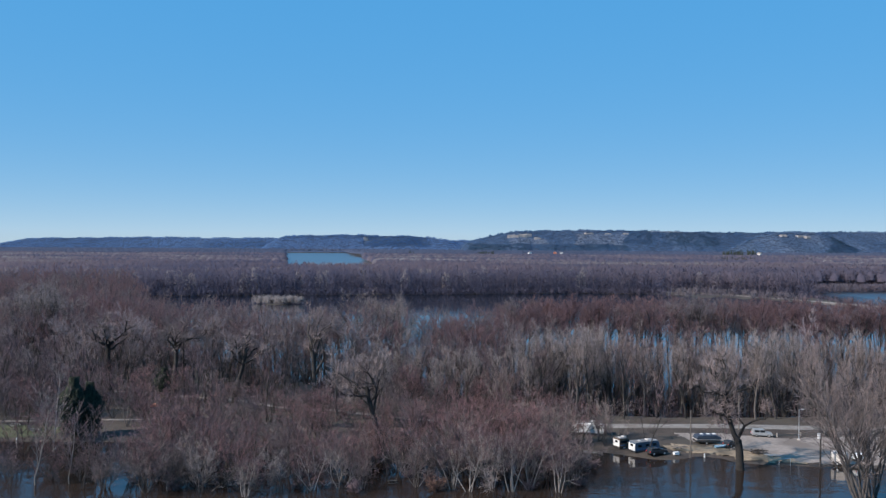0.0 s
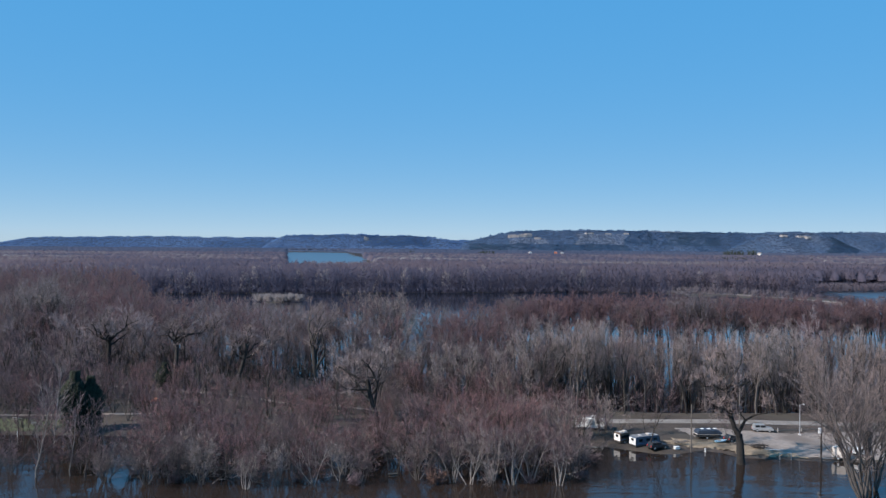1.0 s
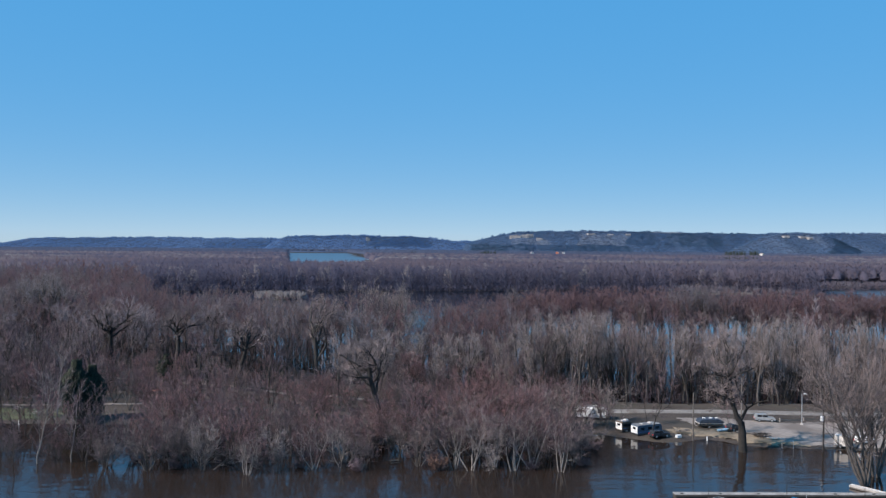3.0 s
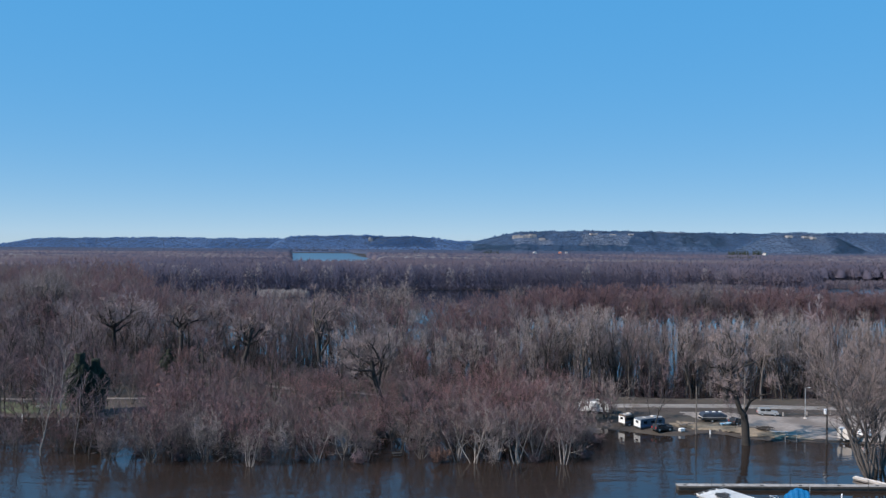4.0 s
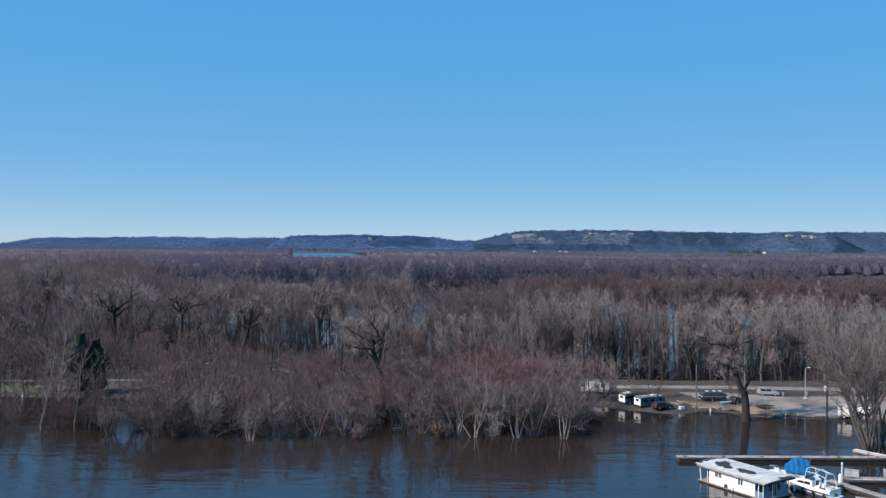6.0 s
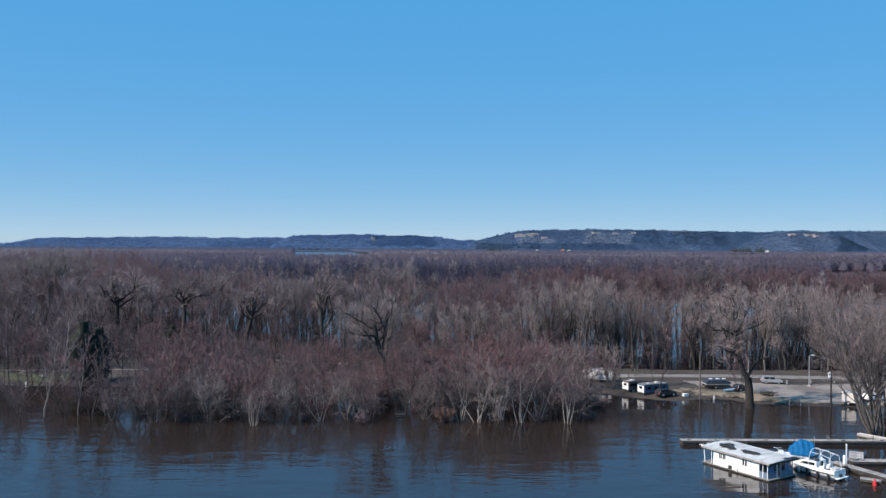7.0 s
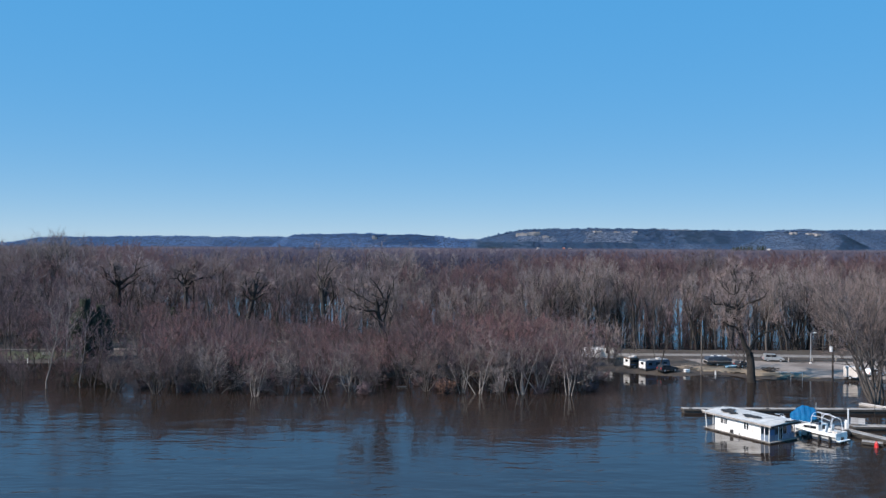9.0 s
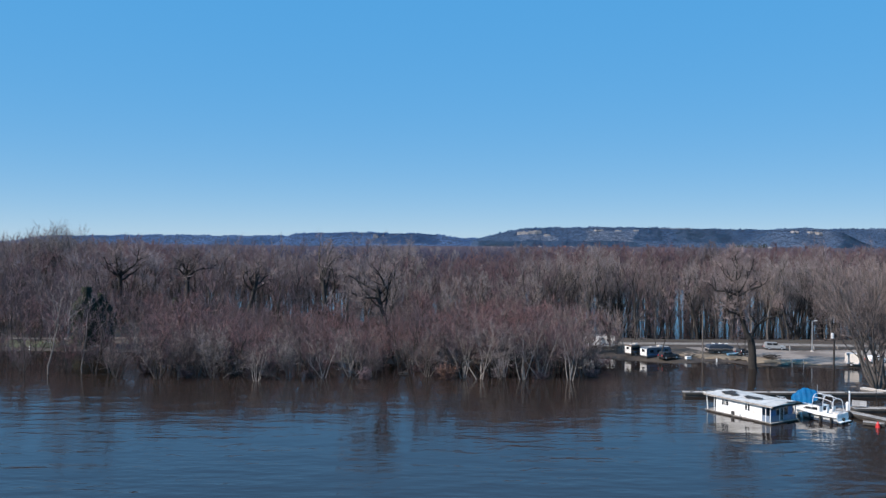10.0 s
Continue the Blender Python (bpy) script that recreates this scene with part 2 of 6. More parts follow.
def box(bm, x0, x1, y0, y1, z0, z1, bevel=0.0):
    r = bmesh.ops.create_cube(bm, size=1.0, matrix=Matrix.LocRotScale(((x0 + x1) / 2, (y0 + y1) / 2, (z0 + z1) / 2), None, (x1 - x0, y1 - y0, z1 - z0)))
    if bevel:
        edges = {e for v in r["verts"] for e in v.link_edges}
        bmesh.ops.bevel(bm, geom=list(edges), offset=bevel, segments=2, affect="EDGES", profile=0.6)
    return bm


def rod(bm, a, b, r, sides=8, r2=None):
    a, b = Vector(a), Vector(b)
    d = b - a
    m = Matrix.Translation((a + b) / 2) @ d.to_track_quat("Z", "Y").to_matrix().to_4x4()
    bmesh.ops.create_cone(bm, cap_ends=True, segments=sides, radius1=r, radius2=r if r2 is None else r2, depth=d.length, matrix=m)
    return bm


# ---- lie of the land ----
SHORE = [(-400, 205), (-150, 190), (-100, 183), (-73, 183), (-45, 172), (-10, 166), (8, 168), (20, 176), (31, 178.5), (36, 176), (42, 172.5), (46, 170), (51, 170.5), (54.5, 173),
         (59.5, 172.5), (62, 168.5), (67, 167), (77, 165.5), (90, 164.5), (130, 160), (400, 150)]
BACK = [(-400, 900), (-245, 650), (-150, 400), (-110, 335), (-60, 285), (-45, 262), (-30, 238), (-10, 236), (30, 216), (60, 212), (120, 214), (400, 220)]
ROAD = [(-160, 258), (-107, 245), (-83, 237.5), (-62, 231), (-40, 217), (-30, 216.5), (-8, 206), (10, 201), (25, 199), (43, 199.5), (70, 200), (98, 198), (150, 196)]
FAR_SHORE = [(-500, 600), (-330, 640), (-240, 680), (-140, 702), (-85, 706), (8, 722), (114, 746), (192, 742), (215, 690), (240, 700), (300, 640), (400, 560)]
LAKE = [(-200, 1010), (-89, 1010), (-98, 1250), (-180, 1850), (-245, 2450), (-330, 2900), (-454, 3750), (-746, 3750), (-557, 2800), (-358, 1800)]
RIGHT_LAKE = [(318, 640), (600, 420), (900, 700), (620, 840), (365, 824), (335, 760)]


def along(line, x):
    return float(np.interp(x, [p[0] for p in line], [p[1] for p in line]))


def inside(poly, x, y):
    hit = False
    for (xa, ya), (xb, yb) in zip(poly, poly[1:] + poly[:1]):
        if (ya > y) != (yb > y) and x < (xb - xa) * (y - ya) / (yb - ya) + xa:
            hit = not hit
    return hit


def land(x, y):
    """How far the point lies inside the land, in metres (rough; negative: in the water)."""
    wob = 2.5 * noise.noise((x * 0.08, y * 0.08, 3.1)) * min(1.0, max(0.15, (y - 180) / 100))
    if y < along(BACK, x):
        d = min(y - along(SHORE, x), along(BACK, x) - y)
    else:
        d = y - along(FAR_SHORE, x) if y > along(BACK, x) + 1 else -1
        d = max(d, -(y - along(BACK, x)))
        isle = 1 - ((x + 124) / 20) ** 2 - ((y - 603) / 9) ** 2
        d = max(d, isle * 6)
        causeway = 5 - abs(y - np.interp(x, [200, 240, 292, 327, 500], [770, 756, 669, 590, 430]))
        if x > 215:
            d = max(d, causeway)
    if y > 900 and inside(LAKE, x, y) or x > 300 and inside(RIGHT_LAKE, x, y):
        d = -5
    return d + wob


def height(x, y):
    d = land(x, y)
    base = max(-1.6, min(0.55, d * 0.22))
    return base + (0.12 * noise.noise((x * 0.05, y * 0.05, 0)) if d > 3 else 0)


def graded(stops):
    out = []
    for (a, step), (b, _) in zip(stops, stops[1:]):
        out += list(np.arange(a, b, step))
    return out + [stops[-1][0]]


def build_ground():
    xs = graded([(-6000, 800), (-2000, 100), (-850, 25), (-170, 4), (-20, 2.5), (110, 6), (200, 20), (700, 100), (2000, 800), (6000, 1)])
    ys = graded([(-6000, 1000), (-1000, 200), (100, 20), (140, 1.5), (215, 4), (340, 15), (1100, 40), (1400, 50), (4000, 400), (7000, 1)])
    verts = [(x, y, height(x, y)) for y in ys for x in xs]
    w = len(xs)
    faces = [(j * w + i, j * w + i + 1, (j + 1) * w + i + 1, (j + 1) * w + i) for j in range(len(ys) - 1) for i in range(w - 1)]
    structure("ground", mesh_of("ground", verts, faces, LITTER, True), "brown leaf-littered flood plain running to the horizon", "ground")
    xs = graded([(-7000, 1000), (-1000, 100), (1000, 1000), (7000, 1)])
    ys = graded([(-7000, 1000), (-1000, 100), (1200, 1000), (7200, 1)])
    w = len(xs)
    verts = [(x, y, 0.0) for y in ys for x in xs]
    faces = [(j * w + i, j * w + i + 1, (j + 1) * w + i + 1, (j + 1) * w + i) for j in range(len(ys) - 1) for i in range(w - 1)]
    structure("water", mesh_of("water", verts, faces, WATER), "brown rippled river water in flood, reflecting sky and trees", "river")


build_ground()


# ---- trees ----
def turned(axis, angle, about):
    """The unit vector at that angle from axis, turned about it."""
    side = axis.orthogonal().normalized()
    side.rotate(Matrix.Rotation(about, 3, axis))
    return (axis * math.cos(angle) + side * math.sin(angle)).normalized()


class Growth:
    """Wood tubes and fine twigs of one tree, grown branch by branch."""

    def __init__(self, seed, levels, twig, young=9):
        self.rng = random.Random(seed)
        self.v, self.f, self.twigs = [], [], []
        self.levels, self.twig, self.young = levels, twig, young
        self.bv, self.bf = [], []           # young branches, coloured like the twigs

    def tube(self, pts, radii, sides, level=0):
        v, f = (self.bv, self.bf) if level >= self.young else (self.v, self.f)
        base = len(v)
        for k, (p, r) in enumerate(zip(pts, radii)):
            d = (pts[min(k + 1, len(pts) - 1)] - pts[max(k - 1, 0)]).normalized()
            a = d.orthogonal().normalized()
            b = d.cross(a)
            for s in range(sides):
                t = 2 * math.pi * s / sides
                v.append(p + (a * math.cos(t) + b * math.sin(t)) * r)
        for k in range(len(pts) - 1):
            for s in range(sides):
                i, j = base + k * sides + s, base + k * sides + (s + 1) % sides
                f.append((i, j, j + sides))
                f.append((i, j + sides, i + sides))

    def branch(self, p, d, length, radius, level):
        spec, rng = self.levels[level], self.rng
        steps, sides = spec["steps"], spec["sides"]
        pts, radii, dirs = [p.copy()], [radius], [d.copy()]
        for k in range(steps):
            d = (d + Vector((rng.gauss(0, 1), rng.gauss(0, 1), rng.gauss(0, 0.7))) * spec["gnarl"] + Vector((0, 0, spec["lift"]))).normalized()
            p = p + d * (length / steps)
            pts.append(p.copy())
            dirs.append(d.copy())
            radii.append(max(radius * (1 - (1 - spec["taper"]) * (k + 1) / steps), 0.012))
        self.tube(pts, radii, sides, level)
        about = rng.uniform(0, 6.28)
        n = spec["n"] if isinstance(spec["n"], int) else rng.randint(*spec["n"])
        for c in range(n):
            f = spec["first"] + (1 - spec["first"]) * (c + rng.random() * 0.8) / n
            k = min(int(f * steps), steps - 1)
            u = f * steps - k
            q = pts[k].lerp(pts[k + 1], min(u, 1.0))
            about += 2.4 + rng.uniform(-0.5, 0.5)
            ang = radians(rng.uniform(*spec["angle"]))
            cd = turned(dirs[min(k + 1, steps)], ang, about)
            if level + 1 < len(self.levels):
                self.branch(q, cd, length * spec["ratio"] * rng.uniform(0.7, 1.15) * (1.15 - 0.5 * f),
                            max(radii[k] * spec["thin"] * rng.uniform(0.8, 1.1), 0.016), level + 1)
            else:
                self.twigs.append((q, (cd + Vector((0, 0, self.twig["lift"]))).normalized() * self.twig["length"] * rng.uniform(0.6, 1.3)))
        if level >= 1:
            self.twigs.append((pts[-1], dirs[-1] * self.twig["length"] * 0.9))

    def twig_arrays(self, flat=False):
        p0 = np.array([t[0] for t in self.twigs])
        d = np.array([t[1] for t in self.twigs])
        r = np.random.RandomState(5)
        u = np.cross(d, np.array([0.31, 0.77, 0.55]))
        u /= np.linalg.norm(u, axis=1)[:, None] + 1e-9
        w = np.cross(d, u)
        w /= np.linalg.norm(w, axis=1)[:, None] + 1e-9
        rad = self.twig["radius"] * r.uniform(0.7, 1.3, len(p0))[:, None]
        if flat:
            a = r.uniform(0, 6.283, len(p0))[:, None]
            e = (u * np.cos(a) + w * np.sin(a)) * rad * 1.4
            return np.stack([p0 + e, p0 - e, p0 + d], 1).reshape(-1, 3), np.arange(len(p0) * 3).reshape(-1, 3)
        vs = np.stack([p0 + u * rad, p0 - u * rad * 0.5 + w * rad * 0.87, p0 - u * rad * 0.5 - w * rad * 0.87, p0 + d], 1).reshape(-1, 3)
        b = np.arange(len(p0))[:, None, None] * 4
        tris = (b + np.array([[0, 1, 3], [1, 2, 3], [2, 0, 3]])[None]).reshape(-1, 3)
        return vs, tris

    def wood_arrays(self):
        return np.array([tuple(v) for v in self.v]), np.array(self.f)


def level(steps, sides, gnarl, lift, taper, n, first, angle, ratio, thin):
    return dict(steps=steps, sides=sides, gnarl=gnarl, lift=lift, taper=taper, n=n, first=first, angle=angle, ratio=ratio, thin=thin)


def tall_maple(seed, size=24.0):
    """A tall flood-plain maple: bare, with steep limbs that fan out."""
    g = Growth(seed, [
        level(5, 6, 0.07, 0.03, 0.45, 6, 0.2, (14, 38), 0.64, 0.68),
        level(6, 4, 0.12, 0.12, 0.28, 7, 0.25, (20, 52), 0.44, 0.68),
        level(4, 3, 0.18, 0.2, 0.35, 5, 0.25, (18, 48), 0.5, 0.72),
        level(1, 3, 0.2, 0.15, 0.4, 4, 0.0, (12, 45), 0.5, 0.5)], dict(length=1.3, radius=0.022, lift=0.45), 3)
    g.branch(Vector((0, 0, -0.5)), Vector((g.rng.gauss(0, 0.06), g.rng.gauss(0, 0.06), 1)).normalized(), size * 0.72, size * 0.0135, 0)
    return g


def old_cottonwood(seed, size=24.0, fork=0.34):
    """An old cottonwood with heavy crooked limbs."""
    g = Growth(seed, [
        level(6, 8, 0.12, 0.02, 0.55, 7, fork, (30, 66), 0.8, 0.78),
        level(8, 6, 0.3, 0.11, 0.3, 6, 0.3, (28, 66), 0.46, 0.72),
        level(4, 4, 0.28, 0.1, 0.3, 6, 0.3, (25, 60), 0.5, 0.6),
        level(2, 3, 0.25, 0.08, 0.4, 8, 0.0, (15, 60), 0.5, 0.5)], dict(length=1.5, radius=0.018, lift=0.4), 3)
    g.branch(Vector((0, 0, -0.5)), Vector((g.rng.gauss(0, 0.08), 0, 1)).normalized(), size * 0.6, size * 0.031, 0)
    return g


def crooked_tree(seed, size=24.0, fork=0.6, open_to=(36, 74)):
    """An old tree whose dark heavy limbs arch out wide from a high fork."""
    g = Growth(seed, [
        level(6, 8, 0.08, 0.02, 0.62, 8, fork, open_to, 0.78, 0.66),
        level(8, 6, 0.26, 0.09, 0.32, 6, 0.3, (25, 62), 0.42, 0.66),
        level(4, 4, 0.28, 0.1, 0.35, 5, 0.3, (25, 60), 0.5, 0.62),
        level(2, 3, 0.25, 0.08, 0.4, 10, 0.0, (15, 60), 0.5, 0.5)], dict(length=1.6, radius=0.019, lift=0.4), 3)
    g.branch(Vector((0, 0, -0.5)), Vector((g.rng.gauss(0, 0.06), 0, 1)).normalized(), size * 0.66, size * 0.027, 0)
    return g


def spreading_tree(seed, size=20.0, stems=5, spread=(8, 30), rich=5, clear=0.28):
    """A many-stemmed tree that fans out from the base."""
    g = Growth(seed, [
        level(6, 5, 0.14, 0.04, 0.3, 7, clear, (18, 52), 0.44, 0.62),
        level(3, 3, 0.18, 0.08, 0.3, rich, 0.2, (20, 55), 0.55, 0.6),
        level(1, 3, 0.16, 0.06, 0.35, 12, 0.0, (15, 60), 0.5, 0.5)], dict(length=size * 0.075, radius=0.014, lift=0.3))
    for k in range(stems):
        d = turned(Vector((0, 0, 1)), radians(g.rng.uniform(*spread)), 6.28 * k / stems + g.rng.uniform(-0.4, 0.4))
        g.branch(Vector((g.rng.uniform(-0.3, 0.3), g.rng.uniform(-0.3, 0.3), -0.6)), d, size * g.rng.uniform(0.68, 0.92), size * 0.0095, 0)
    return g


def sapling(seed, size=10.0):
    g = Growth(seed, [
        level(6, 5, 0.09, 0.03, 0.25, 10, 0.28, (25, 50), 0.42, 0.5),
        level(3, 3, 0.17, 0.1, 0.3, 6, 0.2, (20, 50), 0.5, 0.5),
        level(1, 3, 0.17, 0.08, 0.3, 8, 0.0, (15, 55), 0.5, 0.5)], dict(length=0.8, radius=0.014, lift=0.25))
    g.branch(Vector((0, 0, -0.4)), Vector((g.rng.gauss(0, 0.08), g.rng.gauss(0, 0.08), 1)).normalized(), size, size * 0.01, 0)
    return g


def tree_meshes(name, g, bark, twig):
    wv, wf = g.wood_arrays()
    tv, tf = g.twig_arrays(True)
    old = len(wf)
    if g.bv:
        wf = np.concatenate([wf, np.array(g.bf) + len(wv)])
        wv = np.concatenate([wv, np.array([tuple(q) for q in g.bv])])
    wood = mesh_arrays(name + "_wood", wv, wf, bark)
    wood.materials.append(twig)
    wood.polygons.foreach_set("material_index", (np.arange(len(wf)) >= old).astype(np.int32))
    wood.polygons.foreach_set("use_smooth", [True] * len(wood.polygons))
    return wood, mesh_arrays(name + "_crown", tv, tf, twig)


def plant(name, meshes, x, y, z, turn, scale, label, category="tree", group="", squash=1.0):
    root = thing(name, Matrix.LocRotScale((x, y, z), Euler((0, 0, turn)), (scale, scale, scale * squash)), label, category, group)
    part("trunk", meshes[0], None, root)
    part("crown", meshes[1], None, root)
    return root


def bank_cottonwood():
    """The leaning old cottonwood of the bank: a thick bole, a crooked leader and dark heavy limbs."""
    g = old_cottonwood(310)
    g.v, g.f, g.twigs = [], [], []
    g.levels[3]["n"] = 2
    bole = [Vector(p) for p in ((0.1, 0, -0.8), (0, 0, 1.5), (-0.1, 0, 4.0), (-0.4, 0, 6.3))]
    g.tube(bole, [0.95, 0.82, 0.76, 0.7], 10)
    lead = [Vector(p) for p in ((-0.4, 0, 6.0), (-1.3, 0, 7.6), (-2.1, 0.2, 10.3), (-2.5, 0, 12.9), (-3.2, -0.2, 15.2), (-3.4, 0, 17.9), (-3.2, 0.2, 20.5))]
    g.tube(lead, [0.62, 0.5, 0.44, 0.4, 0.33, 0.22, 0.1], 8)
    # the heavy limbs, as rows of (x, z) and a thickness
    for pts, thick in ((((-2.5, 12.9), (-4.2, 13.6), (-5.1, 14.6)), 0.36), (((-3.2, 15.2), (-5.3, 15.9), (-7.6, 16.0)), 0.25), (((-3.4, 17.7), (-4.4, 18.4), (-5.5, 19.6)), 0.22), (((-2.9, 14.6), (-1.1, 16.2), (1.5, 17.0)), 0.28),
                       (((-2.0, 10.6), (-3.6, 11.6), (-4.9, 11.8)), 0.34), (((-0.4, 6.6), (1.0, 9.0), (2.3, 10.6), (3.8, 11.2)), 0.34), (((-3.0, 15.4), (-1.6, 17.6), (-0.4, 19.8)), 0.22)):
        limb = [Vector((x, 0.5 * g.rng.gauss(0, 1) * k, z)) for k, (x, z) in enumerate(pts)]
        g.tube(limb, [thick * (1 - 0.5 * k / (len(limb) - 1)) for k in range(len(limb))], 7)
        tip, way = limb[-1], (limb[-1] - limb[-2]).normalized()
        for side in (-0.4, 0.5):
            g.branch(tip.copy(), (way * 0.8 + Vector((g.rng.gauss(0, 0.3), side, 0.6))).normalized(), 3.4, thick * 0.45, 1)
        g.branch(limb[1].copy(), Vector((g.rng.gauss(0, 0.3), g.rng.gauss(0, 0.6), 1)).normalized(), 3.4, thick * 0.45, 1)
    for at, way in ((lead[6], (0, 0, 1)), (lead[5], (0.5, -0.6, 0.7)), (lead[3], (0.7, -0.5, 0.5)), (lead[6], (-0.6, -0.2, 0.7))):
        g.branch(at.copy(), Vector(way).normalized(), 4.0, 0.14, 1)
    return g


rng = random.Random(11)
THICKET = [tree_meshes("thicket_tree", spreading_tree(100 + k, 13.0, 4 + k % 3, (6, 34), 4), (BARK_DARK, BARK_BROWN, BARK_DARK, BARK_GREY, BARK_BROWN)[k % 5],
                       (TWIG_RED, TWIG_BROWN, TWIG_RED, TWIG_GREY, TWIG_BROWN)[k % 5]) for k in range(9)]
SAPLINGS = [tree_meshes("sapling", sapling(150 + k), BARK_PALE if k == 1 else BARK_DARK, TWIG_BROWN) for k in range(3)]
TALL = [tree_meshes("tall_maple", tall_maple(200 + k), BARK_BROWN if k % 3 == 1 else BARK_DARK, (TWIG_GREY, TWIG_PALE, TWIG_PALE, TWIG_BROWN, TWIG_GREY, TWIG_PALE)[k]) for k in range(6)]
OLD = [tree_meshes("old_cottonwood", crooked_tree(300 + k, 24.0, fork, (16, 44) if k == 2 else (36, 74)), (BARK_BLACK, BARK_DARK, BARK_DARK, BARK_DARK, BARK_DARK)[k], TWIG_GREY) for k, fork in enumerate((0.8, 0.84, 0.36, 0.6, 0.74))]
PALE_STEMS = [tree_meshes("pale_stemmed_tree", spreading_tree(130 + k, 12.0, 5, (4, 24), 4, 0.4), BARK_PALE, TWIG_BROWN) for k in range(3)]
FAN = [tree_meshes("spreading_tree", spreading_tree(400 + k, 27.0, 8, (5, 30), 7, 0.3), BARK_DARK if k == 2 else BARK_BROWN, TWIG_PALE if k == 2 else TWIG_GREY) for k in range(3)]


def grid_places(x0, x1, y0, y1, step, seed, keep):
    r = random.Random(seed)
    out = []
    y = y0
    while y < y1:
        x = x0 + r.uniform(0, step)
        while x < x1:
            px, py = x + r.uniform(-0.4, 0.4) * step, y + r.uniform(-0.4, 0.4) * step
            if keep(px, py):
                out.append((px, py))
            x += step
        y += step * 0.9
    return out


def before_landmark(x, y):
    """In front of one of the old cottonwoods, which stand clear."""
    return any(abs(x - ox * y / oy) < 8 and oy - 30 < y < oy + 4 for ox, oy in ((-98.3, 237.4), (-77.8, 231.4), (-37.5, 235), (-58.7, 225.6), (6.4, 287)))


# flooded thicket along the near bank; its crowns rise and fall along the water
CROWN_LINE = [(-112, 0.8), (-70, 0.72), (-60, 0.98), (-40, 1.0), (-33, 0.84), (-18, 0.8), (-10, 0.66), (-3, 0.9), (3, 1.12), (20, 1.12), (26, 0.95)]
FRONT = [(5.2, 147.6, 1.0, 0), (13.1, 147.7, 1.05, 1), (21.7, 147.4, 0.9, 2), (-35.4, 143.9, 0.72, 1), (-23.8, 147.8, 0.75, 0), (2.2, 149.0, 0.9, 2), (16.6, 149.2, 0.95, 0), (9.6, 150.5, 1.0, 2)]
for x, y, sc, k in FRONT:
    plant("pale_stemmed_tree", PALE_STEMS[k], x, y, -0.6, x * 1.7, sc, "small bare tree with pale leaning stems, standing in flood water", group="pale-stemmed flooded trees")
for x, y, sc, k in ((-54.1, 146.9, 0.9, 0), (-47.5, 148.0, 0.85, 4), (-62.0, 148.5, 0.7, 2), (-9.1, 160.6, 0.85, 5), (-41.0, 150.0, 0.95, 7), (-81.5, 168.5, 0.95, 2), (-90.0, 172.0, 0.9, 7), (-87.0, 158.0, 0.55, 1), (-83.0, 153.5, 0.5, 4), (-79.0, 160.0, 0.58, 0), (-92.5, 163.0, 0.6, 2), (-69.0, 153.0, 0.6, 4), (-98.0, 168.0, 0.6, 4), (-17.5, 158.0, 0.8, 2), (-14.2, 162.0, 0.85, 0), (-19.5, 165.0, 0.85, 4), (-10.5, 166.5, 0.8, 5), (-14.8, 167.5, 0.8, 2)):
    plant("thicket_tree", THICKET[k], x, y, -0.6, x, sc, "bare dark-stemmed maple with reddish twigs, standing in flood water", group="flooded thicket")
for k, (x, y) in enumerate(grid_places(-112, 25, 149.5, 173, 6.0, 21, lambda x, y: y < along(SHORE, x) + 4 and not (-13 < x < -5 and y < 159) and not (x < -64 and rng.random() < 0.78) and not (x < -84 and rng.random() < 0.5))):
    j = rng.randrange(9)
    plant("thicket_tree", THICKET[j], x, y, -0.6, rng.uniform(0, 6.28), along(CROWN_LINE, x * 148 / y) * rng.uniform(0.72, 1.1), "bare many-stemmed maple with reddish twigs, standing in flood water",
          group="flooded thicket", squash=rng.uniform(0.9, 1.1))
VASES = [tree_meshes("vase_shaped_tree", spreading_tree(160 + k, 12.0, 6, (10, 42), 6, 0.3), BARK_BROWN, (TWIG_PALE, TWIG_GREY)[k]) for k in range(2)]
for x, y, sc, k in ((-54.1, 145.9, 0.86, 1), (-43.8, 146.8, 0.88, 0), (-49.4, 148.4, 0.8, 1), (-30.2, 146.4, 0.74, 0), (-62.2, 147.4, 0.66, 1), (9.2, 148.6, 0.95, 0), (-4.6, 150.5, 0.85, 1), (24.5, 152.0, 0.9, 1)):
    plant("vase_shaped_tree", VASES[k], x, y, -0.6, x * 2.1, sc, "bare grey tree opening like a vase over flood water", group="vase-shaped flooded trees")
# a second rank on the dry bank behind it
for x, y in grid_places(-72, 26, 174, 199, 8.0, 22, lambda x, y: land(x, y) > 0.5 and abs(y - along(ROAD, x)) > 3.5):
    plant("thicket_tree", THICKET[rng.choice((0, 2, 1, 5, 7, 4))], x, y, height(x, y) - 0.1, rng.uniform(0, 6.28), along(CROWN_LINE, x * 148 / y) * rng.uniform(0.7, 1.05), "bare many-stemmed maple with reddish twigs on the bank",
          group="bank thicket", squash=rng.uniform(0.9, 1.1))

for x, y in grid_places(-140, -74, 196, 226, 8.0, 23, lambda x, y: abs(y - along(ROAD, x)) > 3 and not (-100 < x < -84 and y < 210)):
    plant("thicket_tree", THICKET[rng.choice((0, 2, 1, 4))], x, y, height(x, y) - 0.1, rng.uniform(0, 6.28), rng.uniform(0.7, 1.05), "bare many-stemmed maple with reddish twigs on the camp ground",
          group="bank thicket", squash=rng.uniform(0.9, 1.1))

